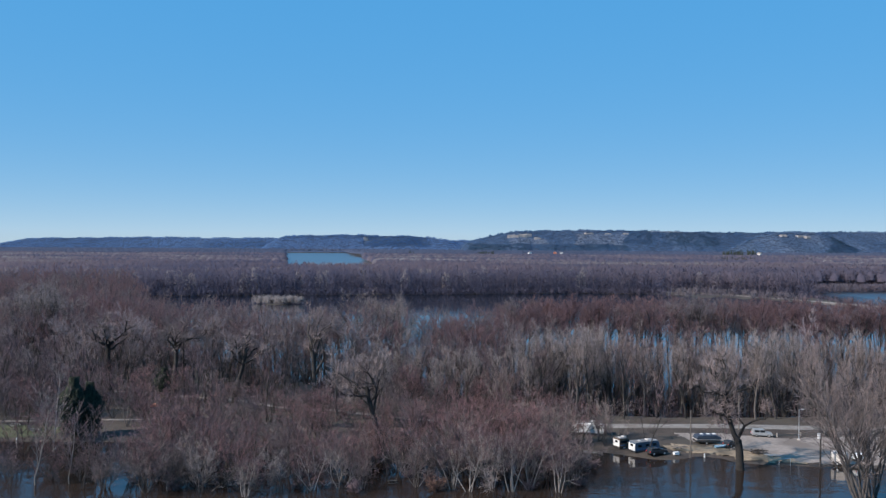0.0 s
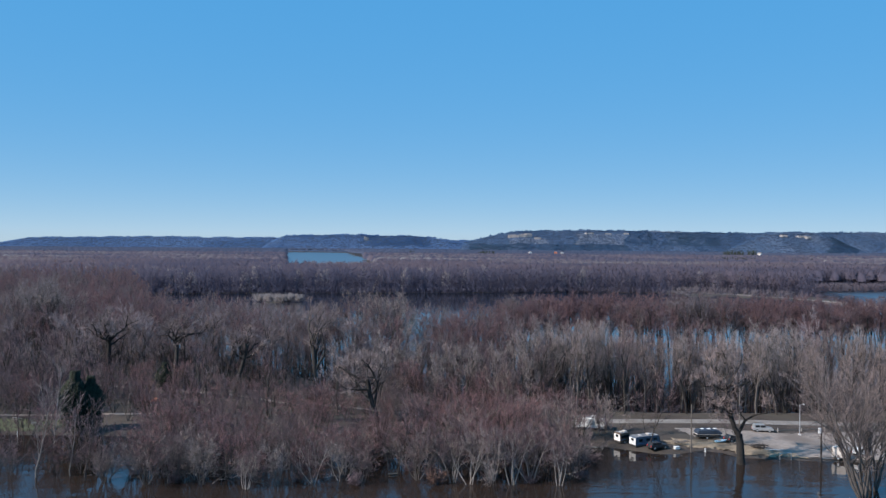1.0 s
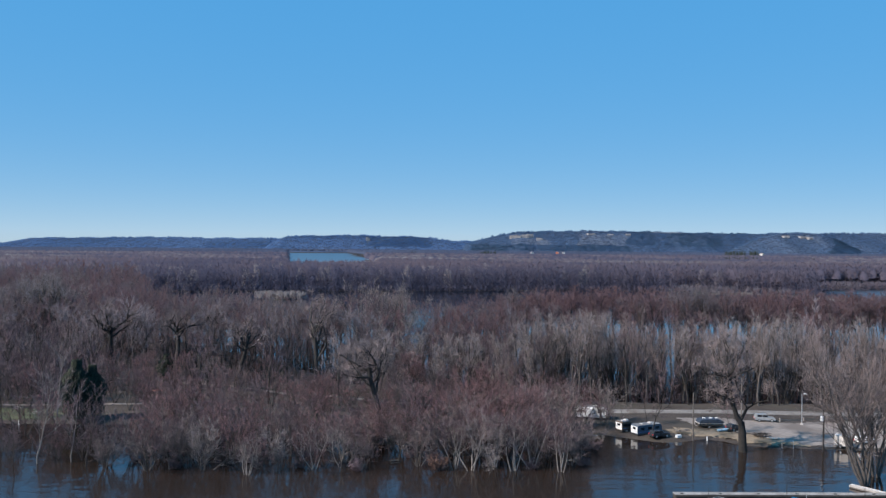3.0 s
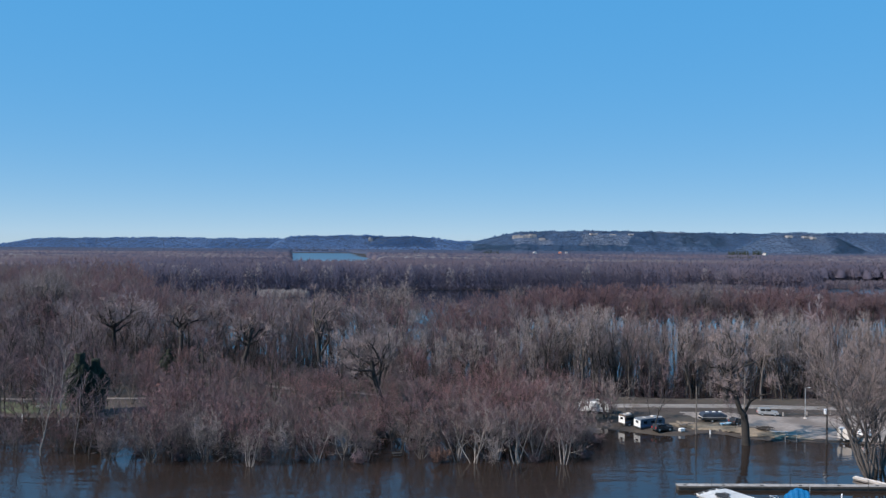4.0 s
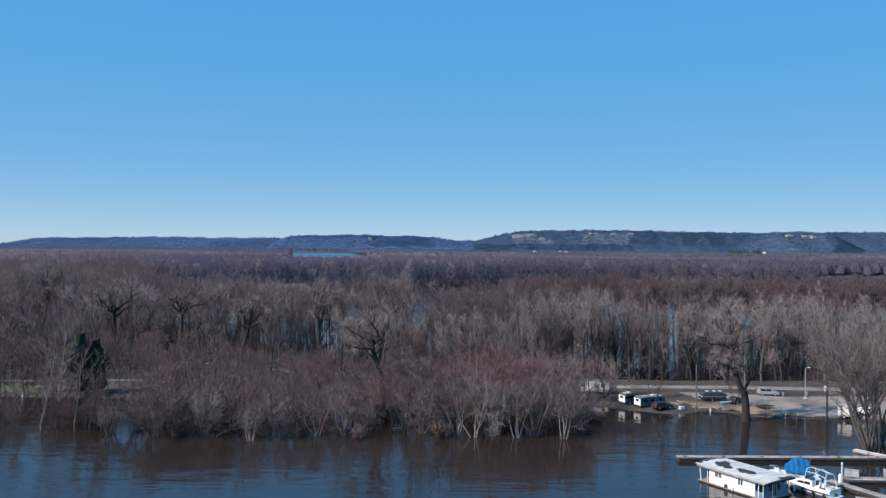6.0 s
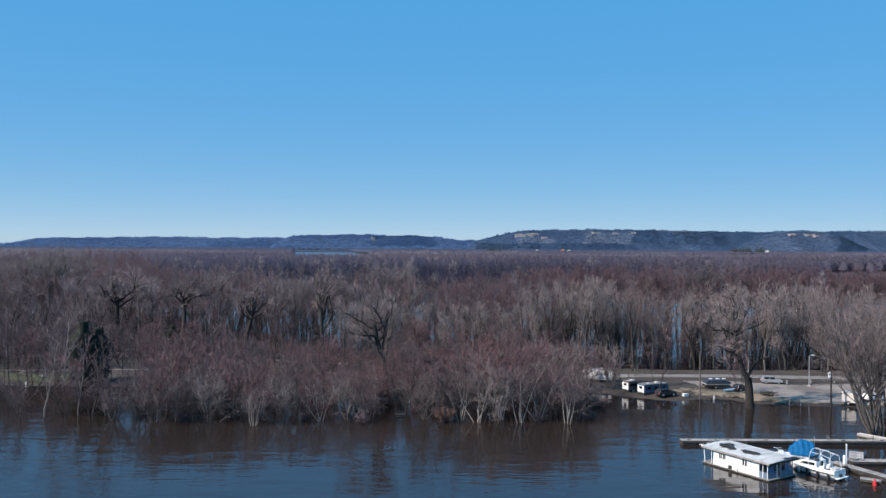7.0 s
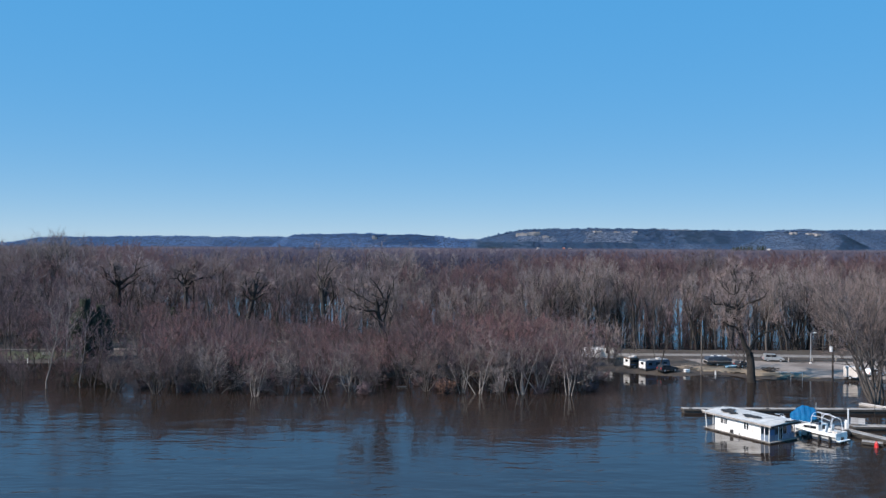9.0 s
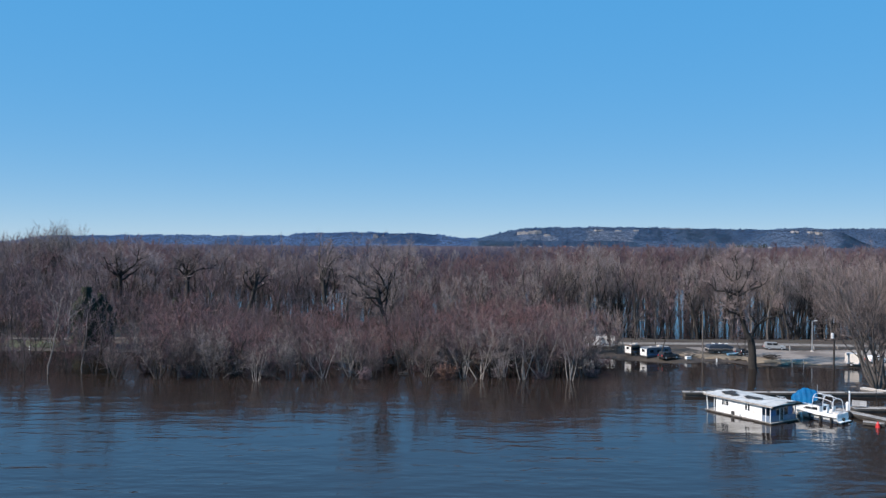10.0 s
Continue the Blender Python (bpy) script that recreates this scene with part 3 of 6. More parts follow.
for k in range(40):
    x = -72 + k * 2.35 + rng.uniform(-0.8, 0.8)
    y = along(ROAD, x) - rng.uniform(3.2, 5.5)
    plant("brush", THICKET[rng.choice((1, 4, 0, 8))], x, y, height(x, y) - 0.1, rng.uniform(0, 6.28), rng.uniform(0.36, 0.6), "low bare brush beside the camp road", "brush", "roadside brush")

# landmark trees
plant("old_cottonwood", tree_meshes("bank_cottonwood", bank_cottonwood(), BARK_BLACK, TWIG_GREY), 61.0, 163.0, -0.2, 0.0, 1.0, "old cottonwood with crooked dark limbs at the water's edge", "tree")
plant("spreading_tree", FAN[0], 74.5, 140.5, -0.6, 0.5, 1.05, "grey many-stemmed tree fanning out of the flood water")
plant("spreading_tree", FAN[1], 79.0, 146.0, -0.6, 2.1, 0.95, "grey many-stemmed tree fanning out of the flood water")
for j, (x, y, sc) in enumerate([(-98.3, 237.4, 1.3), (-77.8, 231.4, 1.2), (-37.5, 235, 1.15), (-13.0, 171.5, 1.05), (-58.7, 225.6, 1.15), (6.4, 287, 1.0)]):
    plant("old_cottonwood", OLD[j % 5], x, y, height(x, y), 1.3 * j, sc, "old bare cottonwood with heavy crooked limbs", "tree", "old cottonwoods", (0.82, 0.84, 0.95, 0.95, 0.84, 0.9)[j])

for x, y, sc, k in ((-141, 280, 1.1, 2), (-146, 283, 1.12, 3), (-136.5, 284, 1.05, 4), (-143, 287, 1.14, 1), (-158, 277, 0.98, 5), (-150, 279, 1.04, 6)):
    plant("spreading_tree", FAN[2], x, y, height(x, y), k * 1.3, sc, "very tall pale cottonwood rising over the wood", "tree", "tall pale cottonwoods")
for x, y, sc, k in ((-27, 296, 1.1, 0), (-18, 298, 1.04, 1), (24.5, 213.5, 0.86, 2), (31, 215, 0.8, 3), (45, 214.5, 0.88, 4), (92, 214, 0.9, 5)):
    plant("spreading_tree", FAN[2], x, y, min(height(x, y), 0.5), k * 1.1, sc, "pale grey spreading tree with a broad fan of branches", "tree", "pale spreading trees")
for x, y, sc, k in ((-76.4, 150.3, 1.6, 1), (-70.5, 151.5, 1.35, 1), (-66.5, 148.5, 1.5, 2), (-80.5, 149.0, 1.05, 0), (-8.9, 153.4, 1.35, 2), (-7.6, 154.0, 1.2, 0), (-10.4, 154.2, 1.1, 0), (-87.0, 178.3, 1.75, 1), (-85.2, 176.0, 1.5, 1), (-97.0, 176.0, 1.5, 0), (-101.5, 181.0, 1.6, 2), (-93.0, 174.5, 1.3, 0)):
    plant("slender_tree", SAPLINGS[k], x, y, -0.5, k + x, sc, "slender bare tree standing alone in flood water", "tree", "slender flooded trees")

# understory of smaller trees through the camp ground
for x, y in grid_places(-150, 26, 199, 232, 9.0, 33, lambda x, y: land(x, y) > 1 and abs(y - along(ROAD, x)) > 5 and not before_landmark(x, y) and not (x < -76 and y < 203) and not (x < -55 and rng.random() < 0.35)):
    plant("understory_tree", THICKET[rng.randrange(9)], x, y, height(x, y), rng.uniform(0, 6.28), rng.uniform(0.65, 1.0), "small bare tree with brown twigs among the camp sites",
          group="understory trees", squash=rng.uniform(0.9, 1.15))
for x, y, sc in ((28.0, 179.5, 0.95), (32.0, 182.0, 0.9), (36.5, 184.0, 0.85), (27.0, 187.0, 0.9), (40.0, 186.0, 0.7), (24.0, 181.0, 1.0), (37.0, 180.0, 0.55)):
    plant("understory_tree", THICKET[rng.randrange(9)], x, y, height(x, y), rng.uniform(0, 6.28), sc, "small bare tree with brown twigs before a camper", group="understory trees")
for x, y, sc in ((44.6, 172.9, 1.5), (46.5, 182.0, 0.9), (64.5, 177.0, 0.8), (65.8, 180.0, 0.75), (63.5, 175.5, 0.7)):
    plant("sapling", SAPLINGS[rng.choice((0, 2))], x, y, height(x, y), rng.uniform(0, 6.28), sc, "thin bare young tree", group="young trees")

# tall trees behind the road and through the camp ground
tall_spots = grid_places(28, 140, 209, 232, 6.0, 31, lambda x, y: True)
tall_spots += grid_places(-150, 28, 204, 238, 9.0, 32, lambda x, y: not before_landmark(x, y) and not (-42 < x < -32 and y < 240) and abs(y - along(ROAD, x)) > 4)
for x, y in tall_spots:
    plant("tall_maple", TALL[rng.randrange(6) if x > -45 else rng.choice((3, 3, 3, 0))], x, y, height(x, y), rng.uniform(0, 6.28), rng.uniform(0.74, 1.02) * (1.0 if x > 28 else 0.86), "tall bare grey maple of the flooded wood",
          group="tall maples", squash=rng.uniform(0.9, 1.06))


def woodland(name, places, kinds, label, scale):
    """Many trees joined into one woodland."""
    r = random.Random(77)
    wv, wf, tv, tf, tn, wo, to = [], [], [], [], [], 0, 0
    for x, y in places:
        g = kinds[r.randrange(len(kinds))]
        a, s = r.uniform(0, 6.28), r.uniform(*scale)
        rot = np.array([[math.cos(a), -math.sin(a), 0], [math.sin(a), math.cos(a), 0], [0, 0, r.uniform(0.9, 1.1)]]) * s
        off = np.array([x, y, height(x, y)])
        v, f = g[0]
        wv.append(v @ rot.T + off), wf.append(f + wo)
        wo += len(v)
        v, f = g[1]
        tv.append(v @ rot.T + off), tf.append(f + to)
        tn.append(np.full(len(v), max(-0.1, min(0.8, (0.02 if y > 268 else 0.26) + (0.1 if x < -45 else 0.0) + 0.5 * noise.noise((x * 0.025, y * 0.025, 5.0)) + r.uniform(-0.22, 0.25)))))
        to += len(v)
    root = tagged(new(name), label, "woodland", kind="stuff")
    part("trunks", mesh_arrays("trunks", np.concatenate(wv), np.concatenate(wf), BARK_DARK), None, root)
    part("crowns", mesh_arrays("crowns", np.concatenate(tv), np.concatenate(tf), WOOD_TWIGS, np.concatenate(tn)), None, root)


def thin_maple(seed, size=24.0, rich=1.0):
    g = Growth(seed, [
        level(4, 5, 0.07, 0.03, 0.35, 6 if rich == 1 else 5, 0.35 if rich == 1 else 0.1, (16, 38), 0.5, 0.6),
        level(3 if rich == 1 else 2, 3, 0.14, 0.07, 0.25, 5 if rich == 1 else 4, 0.25, (22, 48), 0.55, 0.55),
        level(1, 3, 0.2, 0.06, 0.3, 11, 0.0, (15, 60), 0.55, 0.6)], dict(length=1.9, radius=0.046, lift=0.3))
    g.branch(Vector((0, 0, -0.5)), Vector((g.rng.gauss(0, 0.05), g.rng.gauss(0, 0.05), 1)).normalized(), size * 0.8, size * 0.012, 0)
    return g


def high_maple(seed, size=24.0):
    """A drawn-up maple of the flooded strip: a long bare stem under a dense small crown."""
    g = Growth(seed, [
        level(5, 5, 0.07, 0.03, 0.4, 8, 0.52, (14, 36), 0.46, 0.6),
        level(3, 3, 0.14, 0.07, 0.25, 6, 0.2, (22, 48), 0.5, 0.55),
        level(1, 3, 0.2, 0.06, 0.3, 12, 0.0, (15, 60), 0.55, 0.6)], dict(length=1.6, radius=0.046, lift=0.3))
    g.branch(Vector((0, 0, -0.5)), Vector((g.rng.gauss(0, 0.05), g.rng.gauss(0, 0.05), 1)).normalized(), size * 0.84, size * 0.013, 0)
    return g


WOOD_TWIGS = toned("woodland_twigs", [(0.211, 0.125, 0.125), (0.198, 0.125, 0.128), (0.195, 0.156, 0.151), (0.311, 0.249, 0.241), (0.438, 0.35, 0.339)])
THIN = [(g.wood_arrays(), g.twig_arrays(True)) for g in (thin_maple(500 + k) for k in range(6))]
HIGH = [(g.wood_arrays(), g.twig_arrays(True)) for g in (high_maple(540 + k) for k in range(5))]
SCRUB = [(g.wood_arrays(), g.twig_arrays(True)) for g in (thin_maple(520 + k, 24.0, 0.6) for k in range(5))]
EDGE = [(-200, 420), (-160, 405), (-130, 345), (-100, 320), (-60, 318), (-20, 330), (0, 305), (8, 300), (18, 326), (30, 330), (250, 336)]
woodland("flooded_woodland", grid_places(-190, 215, 238, 420, 8.3, 41, lambda x, y: y < along(EDGE, x) + 8 * noise.noise((x * 0.03, 0, 0)) and abs(x) < 0.6 * y and not (-42 < x < -32 and y < 282) and not (-36 < x < -9 and 278 < y < 310)
                                         and not (-13 < x < -4 and y < 300)
                                         and not (x > 26 and (y > 296 or rng.random() < 0.68))),
         THIN, "bare woodland standing in flood water", (0.8, 1.0))
woodland("wood_edge", grid_places(-150, 22, 270, 345, 6.6, 48, lambda x, y: along(EDGE, x) - 34 < y < along(EDGE, x) + 2 and not (-36 < x < -9 and y < 312)), THIN, "reddish bare maples at the back of the flooded wood", (0.8, 0.93))
woodland("flooded_strip", grid_places(22, 215, 298, 338, 5.6, 47, lambda x, y: abs(x) < 0.6 * y), HIGH, "reddish bare maples in a strip of flooded wood", (0.9, 1.04))
woodland("strip_brush", grid_places(28, 135, 226, 246, 5.0, 46, lambda x, y: True), SCRUB, "dark low brush among the flooded trunks", (0.26, 0.42))
woodland("undergrowth", grid_places(-160, 190, 212, 300, 8.0, 43, lambda x, y: not (-42 < x < -32 and y < 282) and not (x > 48 and rng.random() < 0.3) and abs(y - along(ROAD, x)) > 4),
         SCRUB, "low bare undergrowth beneath the tall trees", (0.3, 0.5))
woodland("camp_undergrowth", grid_places(-125, 24, 236, 300, 6.2, 44, lambda x, y: not (-42 < x < -32 and y < 282) and abs(y - along(ROAD, x)) > 4),
         SCRUB, "low bare undergrowth behind the camp ground", (0.42, 0.72))
woodland("side_woodland", grid_places(-420, -110, 330, 640, 13.0, 42, lambda x, y: land(x, y) > 2 and -0.6 * y < x < -0.37 * y and y > along(EDGE, x) - 10), THIN, "bare woodland behind the camp ground", (0.8, 1.1))


def far_woods(name, places, slivers, width, tall, thick, label, mat, ground=None, trunks=4, trunk_width=0.16, grove=0.012, lowest=-0.2, tone_of=None, core=0.0, spire=False, streak=0.0, mid=0.3, lean=None, calm=0.0):
    """Distant bare trees: each crown a rounded cloud of branch tips round a dense core, on thin trunks."""
    r = np.random.RandomState(9)
    xy = np.array(places)
    m = len(xy)
    z0 = np.zeros(m) if ground is None else np.array(ground)
    tops = tall * r.uniform(0.84, 1.05, m)
    wide = width * r.uniform(0.75, 1.25, m)
    stand = np.array([0.7 * noise.noise((x * grove * 0.5, y * grove * 0.3, 2.0)) + 0.5 * noise.noise((x * grove * 2, y * grove * 1.4, 4.0)) for x, y in places])
    base = np.full(m, 0.3) if tone_of is None else np.array([tone_of(x, y, z) for (x, y), z in zip(places, z0)])
    tone = np.clip(base + 0.32 * stand + r.uniform(-0.05, 0.05, m), -0.1, 1.0)
    vs, ns, ts = [], [], []

    def tips(k):
        n = m * k
        e = np.arcsin(r.uniform(lowest, 1.0, n))
        phi = r.uniform(0, 6.283, n)
        top, w = np.repeat(tops, k), np.repeat(wide, k)
        c = np.stack([np.repeat(xy[:, 0], k), np.repeat(xy[:, 1], k), np.repeat(z0, k) + top * mid], 1)
        slim = (1.0 - 0.85 * np.sin(e).clip(0, 1)) if spire else np.ones(n)
        unit = np.stack([np.cos(e) * np.cos(phi), np.cos(e) * np.sin(phi), np.sin(e)], 1)
        d = np.stack([unit[:, 0] * w * slim, unit[:, 1] * w * slim, unit[:, 2] * top * (1 - mid)], 1)
        p1 = c + d * r.uniform(0.8, 1.04, n)[:, None] + r.normal(size=(n, 3)) * w[:, None] * 0.07
        common = np.array([0.0, -0.3, 0.9]) if lean is None else np.repeat(np.array(lean), k, axis=0)
        way = unit * (1 - calm) + common * calm + r.normal(size=(n, 3)) * 0.16
        t1 = np.cross(way, r.normal(size=(n, 3)))
        t1 /= np.linalg.norm(t1, axis=1)[:, None] + 1e-9
        t2 = np.cross(way, t1)
        t2 /= np.linalg.norm(t2, axis=1)[:, None] + 1e-9
        size = (thick * r.uniform(0.6, 1.4, n))[:, None]
        if streak:
            rise = unit * 0.8 + np.array([0, 0, 0.7]) + r.normal(size=(n, 3)) * 0.25
            t1 = np.cross(way + np.array([0, 0, 0.01]), rise)
            t1 /= np.linalg.norm(t1, axis=1)[:, None] + 1e-9
            vs.append(np.stack([p1 + t1 * size - rise * size * streak, p1 - t1 * size - rise * size * streak, p1 + rise * size * 0.8 * streak], 1).reshape(-1, 3))
        else:
            vs.append(np.stack([p1 + t1 * size, p1 - t1 * size * 0.5 + t2 * size * 0.6, p1 - t1 * size * 0.6 - t2 * size * 0.6], 1).reshape(-1, 3))
        ns.append(np.repeat((unit + np.array([0, 0, 0.25])) * (1 - calm) + common * calm, 3, axis=0))
        ts.append(np.repeat(np.repeat(tone, k) + r.uniform(-0.05, 0.05, n), 3))

    def dense_core():
        ring = np.arange(6) * 1.0472
        circle = np.stack([np.cos(ring), np.sin(ring)], 1)
        levels = [(mid, 0.8), (mid + 0.45 * (1 - mid), 0.68), (mid + 0.72 * (1 - mid), 0.36)]
        pts = np.zeros((m, 19, 3))
        nrm = np.zeros((m, 19, 3))
        for j, (h, rad) in enumerate(levels):
            wob = r.uniform(0.8, 1.15, (m, 6, 1))
            pts[:, j * 6:j * 6 + 6, :2] = xy[:, None, :] + circle[None] * wob * wide[:, None, None] * rad * core * (1 - 0.6 * h if spire else 1)
            pts[:, j * 6:j * 6 + 6, 2] = (z0 + tops * h)[:, None] + r.uniform(-0.04, 0.04, (m, 6)) * tops[:, None]
            nrm[:, j * 6:j * 6 + 6, :2] = circle[None] * (1 - h * 0.7)
            nrm[:, j * 6:j * 6 + 6, 2] = h + 0.1
        pts[:, 18, :2], pts[:, 18, 2], nrm[:, 18, 2] = xy, z0 + tops * (mid + 0.82 * (1 - mid)), 1
        tri = [(j * 6 + i, j * 6 + (i + 1) % 6, j * 6 + 6 + i) for j in range(2) for i in range(6)]
        tri += [(j * 6 + (i + 1) % 6, j * 6 + 6 + (i + 1) % 6, j * 6 + 6 + i) for j in range(2) for i in range(6)]
        tri += [(12 + i, 12 + (i + 1) % 6, 18) for i in range(6)]
        tri = np.array(tri).ravel()
        vs.append(pts[:, tri].reshape(-1, 3))
        ns.append(nrm[:, tri].reshape(-1, 3))
        ts.append(np.repeat(tone - 0.05, len(tri)))

    def stems(k):
        n = m * k
        top, w = np.repeat(tops, k), np.repeat(wide, k)
        phi, half = r.uniform(0, 6.283, n), trunk_width * r.uniform(0.6, 1.4, n)
        out = np.stack([np.cos(phi) * w, np.sin(phi) * w, np.zeros(n)], 1) * r.uniform(0.1, 0.7, n)[:, None]
        foot = np.stack([np.repeat(xy[:, 0], k), np.repeat(xy[:, 1], k), np.repeat(z0, k) - 0.5], 1) + out * 0.5
        tip = foot + out * 0.5
        tip[:, 2] += top * r.uniform(0.45, 0.8, n)
        side = np.stack([np.cos(phi + 1.57) * half, np.sin(phi + 1.57) * half, np.zeros(n)], 1)
        vs.append(np.stack([foot + side, foot - side, tip], 1).reshape(-1, 3))
        ns.append(np.repeat(np.stack([np.cos(phi), np.sin(phi), np.full(n, 0.2)], 1), 3, axis=0))
        ts.append(np.repeat(np.where(r.uniform(0, 1, n) < 0.05, 0.6, -0.1), 3))

    tips(slivers)
    if core:
        dense_core()
    if trunks:
        stems(trunks)
    vs, ns, ts = np.concatenate(vs), np.concatenate(ns), np.concatenate(ts)
    a, b, c = vs[0::3], vs[1::3], vs[2::3]
    turned_in = (np.cross(b - a, c - a) * ns[0::3]).sum(1) < 0
    order = np.arange(len(vs)).reshape(-1, 3)
    order[turned_in] = order[turned_in][:, ::-1]
    me = mesh_arrays(name, vs, order, mat, ts)
    me.polygons.foreach_set("use_smooth", np.ones(len(vs) // 3, dtype=bool))
    me.normals_split_custom_set_from_vertices(ns / (np.linalg.norm(ns, axis=1)[:, None] + 1e-9))
    tagged(new(name, me), label, "woodland", kind="stuff")


def in_view(x, y):
    return abs(x) < 0.6 * y + 20


def bank_side(x, y):
    return in_view(x, y) and y > along(FAR_SHORE, x) - 2 and land(x, y) > -3.5 and not (x > 205 and y < along(FAR_SHORE, x) + 60)


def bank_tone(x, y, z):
    """Reddish maples, greyer behind, a few pale; shade painted into the front rows' tone."""
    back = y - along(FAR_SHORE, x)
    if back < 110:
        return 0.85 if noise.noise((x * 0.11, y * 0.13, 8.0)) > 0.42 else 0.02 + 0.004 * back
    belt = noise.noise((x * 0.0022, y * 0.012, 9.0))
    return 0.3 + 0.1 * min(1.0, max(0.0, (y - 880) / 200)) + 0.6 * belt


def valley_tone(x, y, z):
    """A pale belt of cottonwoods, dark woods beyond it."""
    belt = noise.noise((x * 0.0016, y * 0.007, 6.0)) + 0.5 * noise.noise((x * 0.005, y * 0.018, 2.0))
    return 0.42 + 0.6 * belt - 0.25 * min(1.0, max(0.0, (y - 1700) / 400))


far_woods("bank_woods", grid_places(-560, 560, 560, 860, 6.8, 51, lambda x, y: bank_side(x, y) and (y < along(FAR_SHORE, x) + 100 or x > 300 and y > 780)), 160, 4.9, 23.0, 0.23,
          "grey-brown bare woodland on the far bank", HAZY_FAR_WOOD, trunks=10, lowest=-0.3, mid=0.34, tone_of=bank_tone, streak=2.6, calm=0.5)
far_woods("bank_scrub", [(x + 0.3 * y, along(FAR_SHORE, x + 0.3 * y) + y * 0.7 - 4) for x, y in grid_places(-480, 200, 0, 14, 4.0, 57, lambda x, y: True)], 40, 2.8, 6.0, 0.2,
          "dark brush along the far waterline", HAZY_FAR_WOOD, tone_of=lambda x, y, z: 0.02, trunks=3, streak=4.0)
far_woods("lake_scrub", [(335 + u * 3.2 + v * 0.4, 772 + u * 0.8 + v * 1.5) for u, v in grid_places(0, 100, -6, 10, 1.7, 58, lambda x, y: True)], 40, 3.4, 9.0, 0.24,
          "bare brush on the shore of the side lake", HAZY_FAR_WOOD, tone_of=lambda x, y, z: 0.5, trunks=2, streak=3.0, lowest=-0.3, calm=0.5)
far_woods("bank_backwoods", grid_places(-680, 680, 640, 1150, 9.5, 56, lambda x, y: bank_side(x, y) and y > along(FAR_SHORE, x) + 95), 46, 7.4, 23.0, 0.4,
          "grey-brown bare woodland beyond the far bank", HAZY_FAR_WOOD, tone_of=bank_tone, trunks=1, streak=1.8, core=0.8, mid=0.45, lowest=0.0, calm=0.6)
far_woods("valley_woods", grid_places(-1500, 1500, 1150, 2200, 16.0, 52, lambda x, y: in_view(x, y) and land(x, y) > -1), 22, 12.0, 23.0, 1.0, "pale bare woodland across the valley floor", HAZY_FAR_WOOD, trunks=0, tone_of=valley_tone, core=0.8, mid=0.45, lowest=0.1, calm=0.65)
far_woods("distant_woods", grid_places(-2700, 2700, 2200, 4100, 36.0, 53, lambda x, y: in_view(x, y) and land(x, y) > -2), 14, 22.0, 20.0, 1.8, "bare woodland under the bluffs", HAZY_DISTANT_WOOD, trunks=0, tone_of=lambda x, y, z: 0.35, grove=0.004, core=0.75, mid=0.55, lowest=0.1, calm=0.6)
far_woods("island_shrubs", grid_places(-145, -104, 594, 610, 3.0, 54, lambda x, y: ((x + 124) / 20) ** 2 + ((y - 602) / 8) ** 2 < 1), 90, 2.4, 6.5, 0.16, "pale shrubs on a low island", HAZY_FAR_WOOD, tone_of=lambda x, y, z: 0.9, streak=4.0, calm=0.4)
far_woods("causeway_shrubs", grid_places(210, 420, 520, 770, 7.0, 55, lambda x, y: land(x, y) > 0.5 and y < along(FAR_SHORE, x) + 60 and rng.random() < (0.6 if x < 300 else 0.2)), 60, 3.2, 7.5, 0.2, "bare shrubs along the causeway", HAZY_FAR_WOOD, tone_of=lambda x, y, z: 0.55, streak=4.0, calm=0.3)


# ---- bluffs ----
BLUFFS = {}
# pale cliffs: bluff, bearing per 1000 m, height of the middle, width, height
CLIFFS = [("bluff_east", 87, 82, 50, 16), ("bluff_east", 99, 86, 34, 13), ("bluff_east", 106, 88, 22, 12), ("bluff_east", 117, 74, 22, 8), ("bluff_east", 183, 100, 40, 5), ("bluff_east", 206, 98, 26, 5),
          ("bluff_east", 228, 100, 20, 5), ("bluff_middle", -97, 66, 20, 20), ("bluff_spur", 425, 88, 18, 6), ("bluff_spur", 447, 86, 26, 6), ("bluff_spur", 456, 82, 14, 6)]


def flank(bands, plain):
    """Tone of a bluff's woods, painted shade included, from bands of (bearing from, to, lowest, highest, tone)."""
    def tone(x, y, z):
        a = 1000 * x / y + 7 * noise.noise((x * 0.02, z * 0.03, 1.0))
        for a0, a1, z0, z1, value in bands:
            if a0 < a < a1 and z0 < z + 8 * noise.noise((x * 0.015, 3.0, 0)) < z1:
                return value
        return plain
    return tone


# Tree and field tones, plus shade painted on flanks such as the spur's right.
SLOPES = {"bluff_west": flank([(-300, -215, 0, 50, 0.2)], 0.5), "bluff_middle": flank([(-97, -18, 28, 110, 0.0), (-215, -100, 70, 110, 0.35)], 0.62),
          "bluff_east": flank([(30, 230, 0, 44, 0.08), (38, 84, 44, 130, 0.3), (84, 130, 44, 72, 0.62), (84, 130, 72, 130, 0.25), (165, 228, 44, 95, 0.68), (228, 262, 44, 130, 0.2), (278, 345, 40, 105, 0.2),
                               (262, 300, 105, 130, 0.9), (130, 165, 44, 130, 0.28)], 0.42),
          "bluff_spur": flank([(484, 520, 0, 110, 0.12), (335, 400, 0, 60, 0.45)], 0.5)}


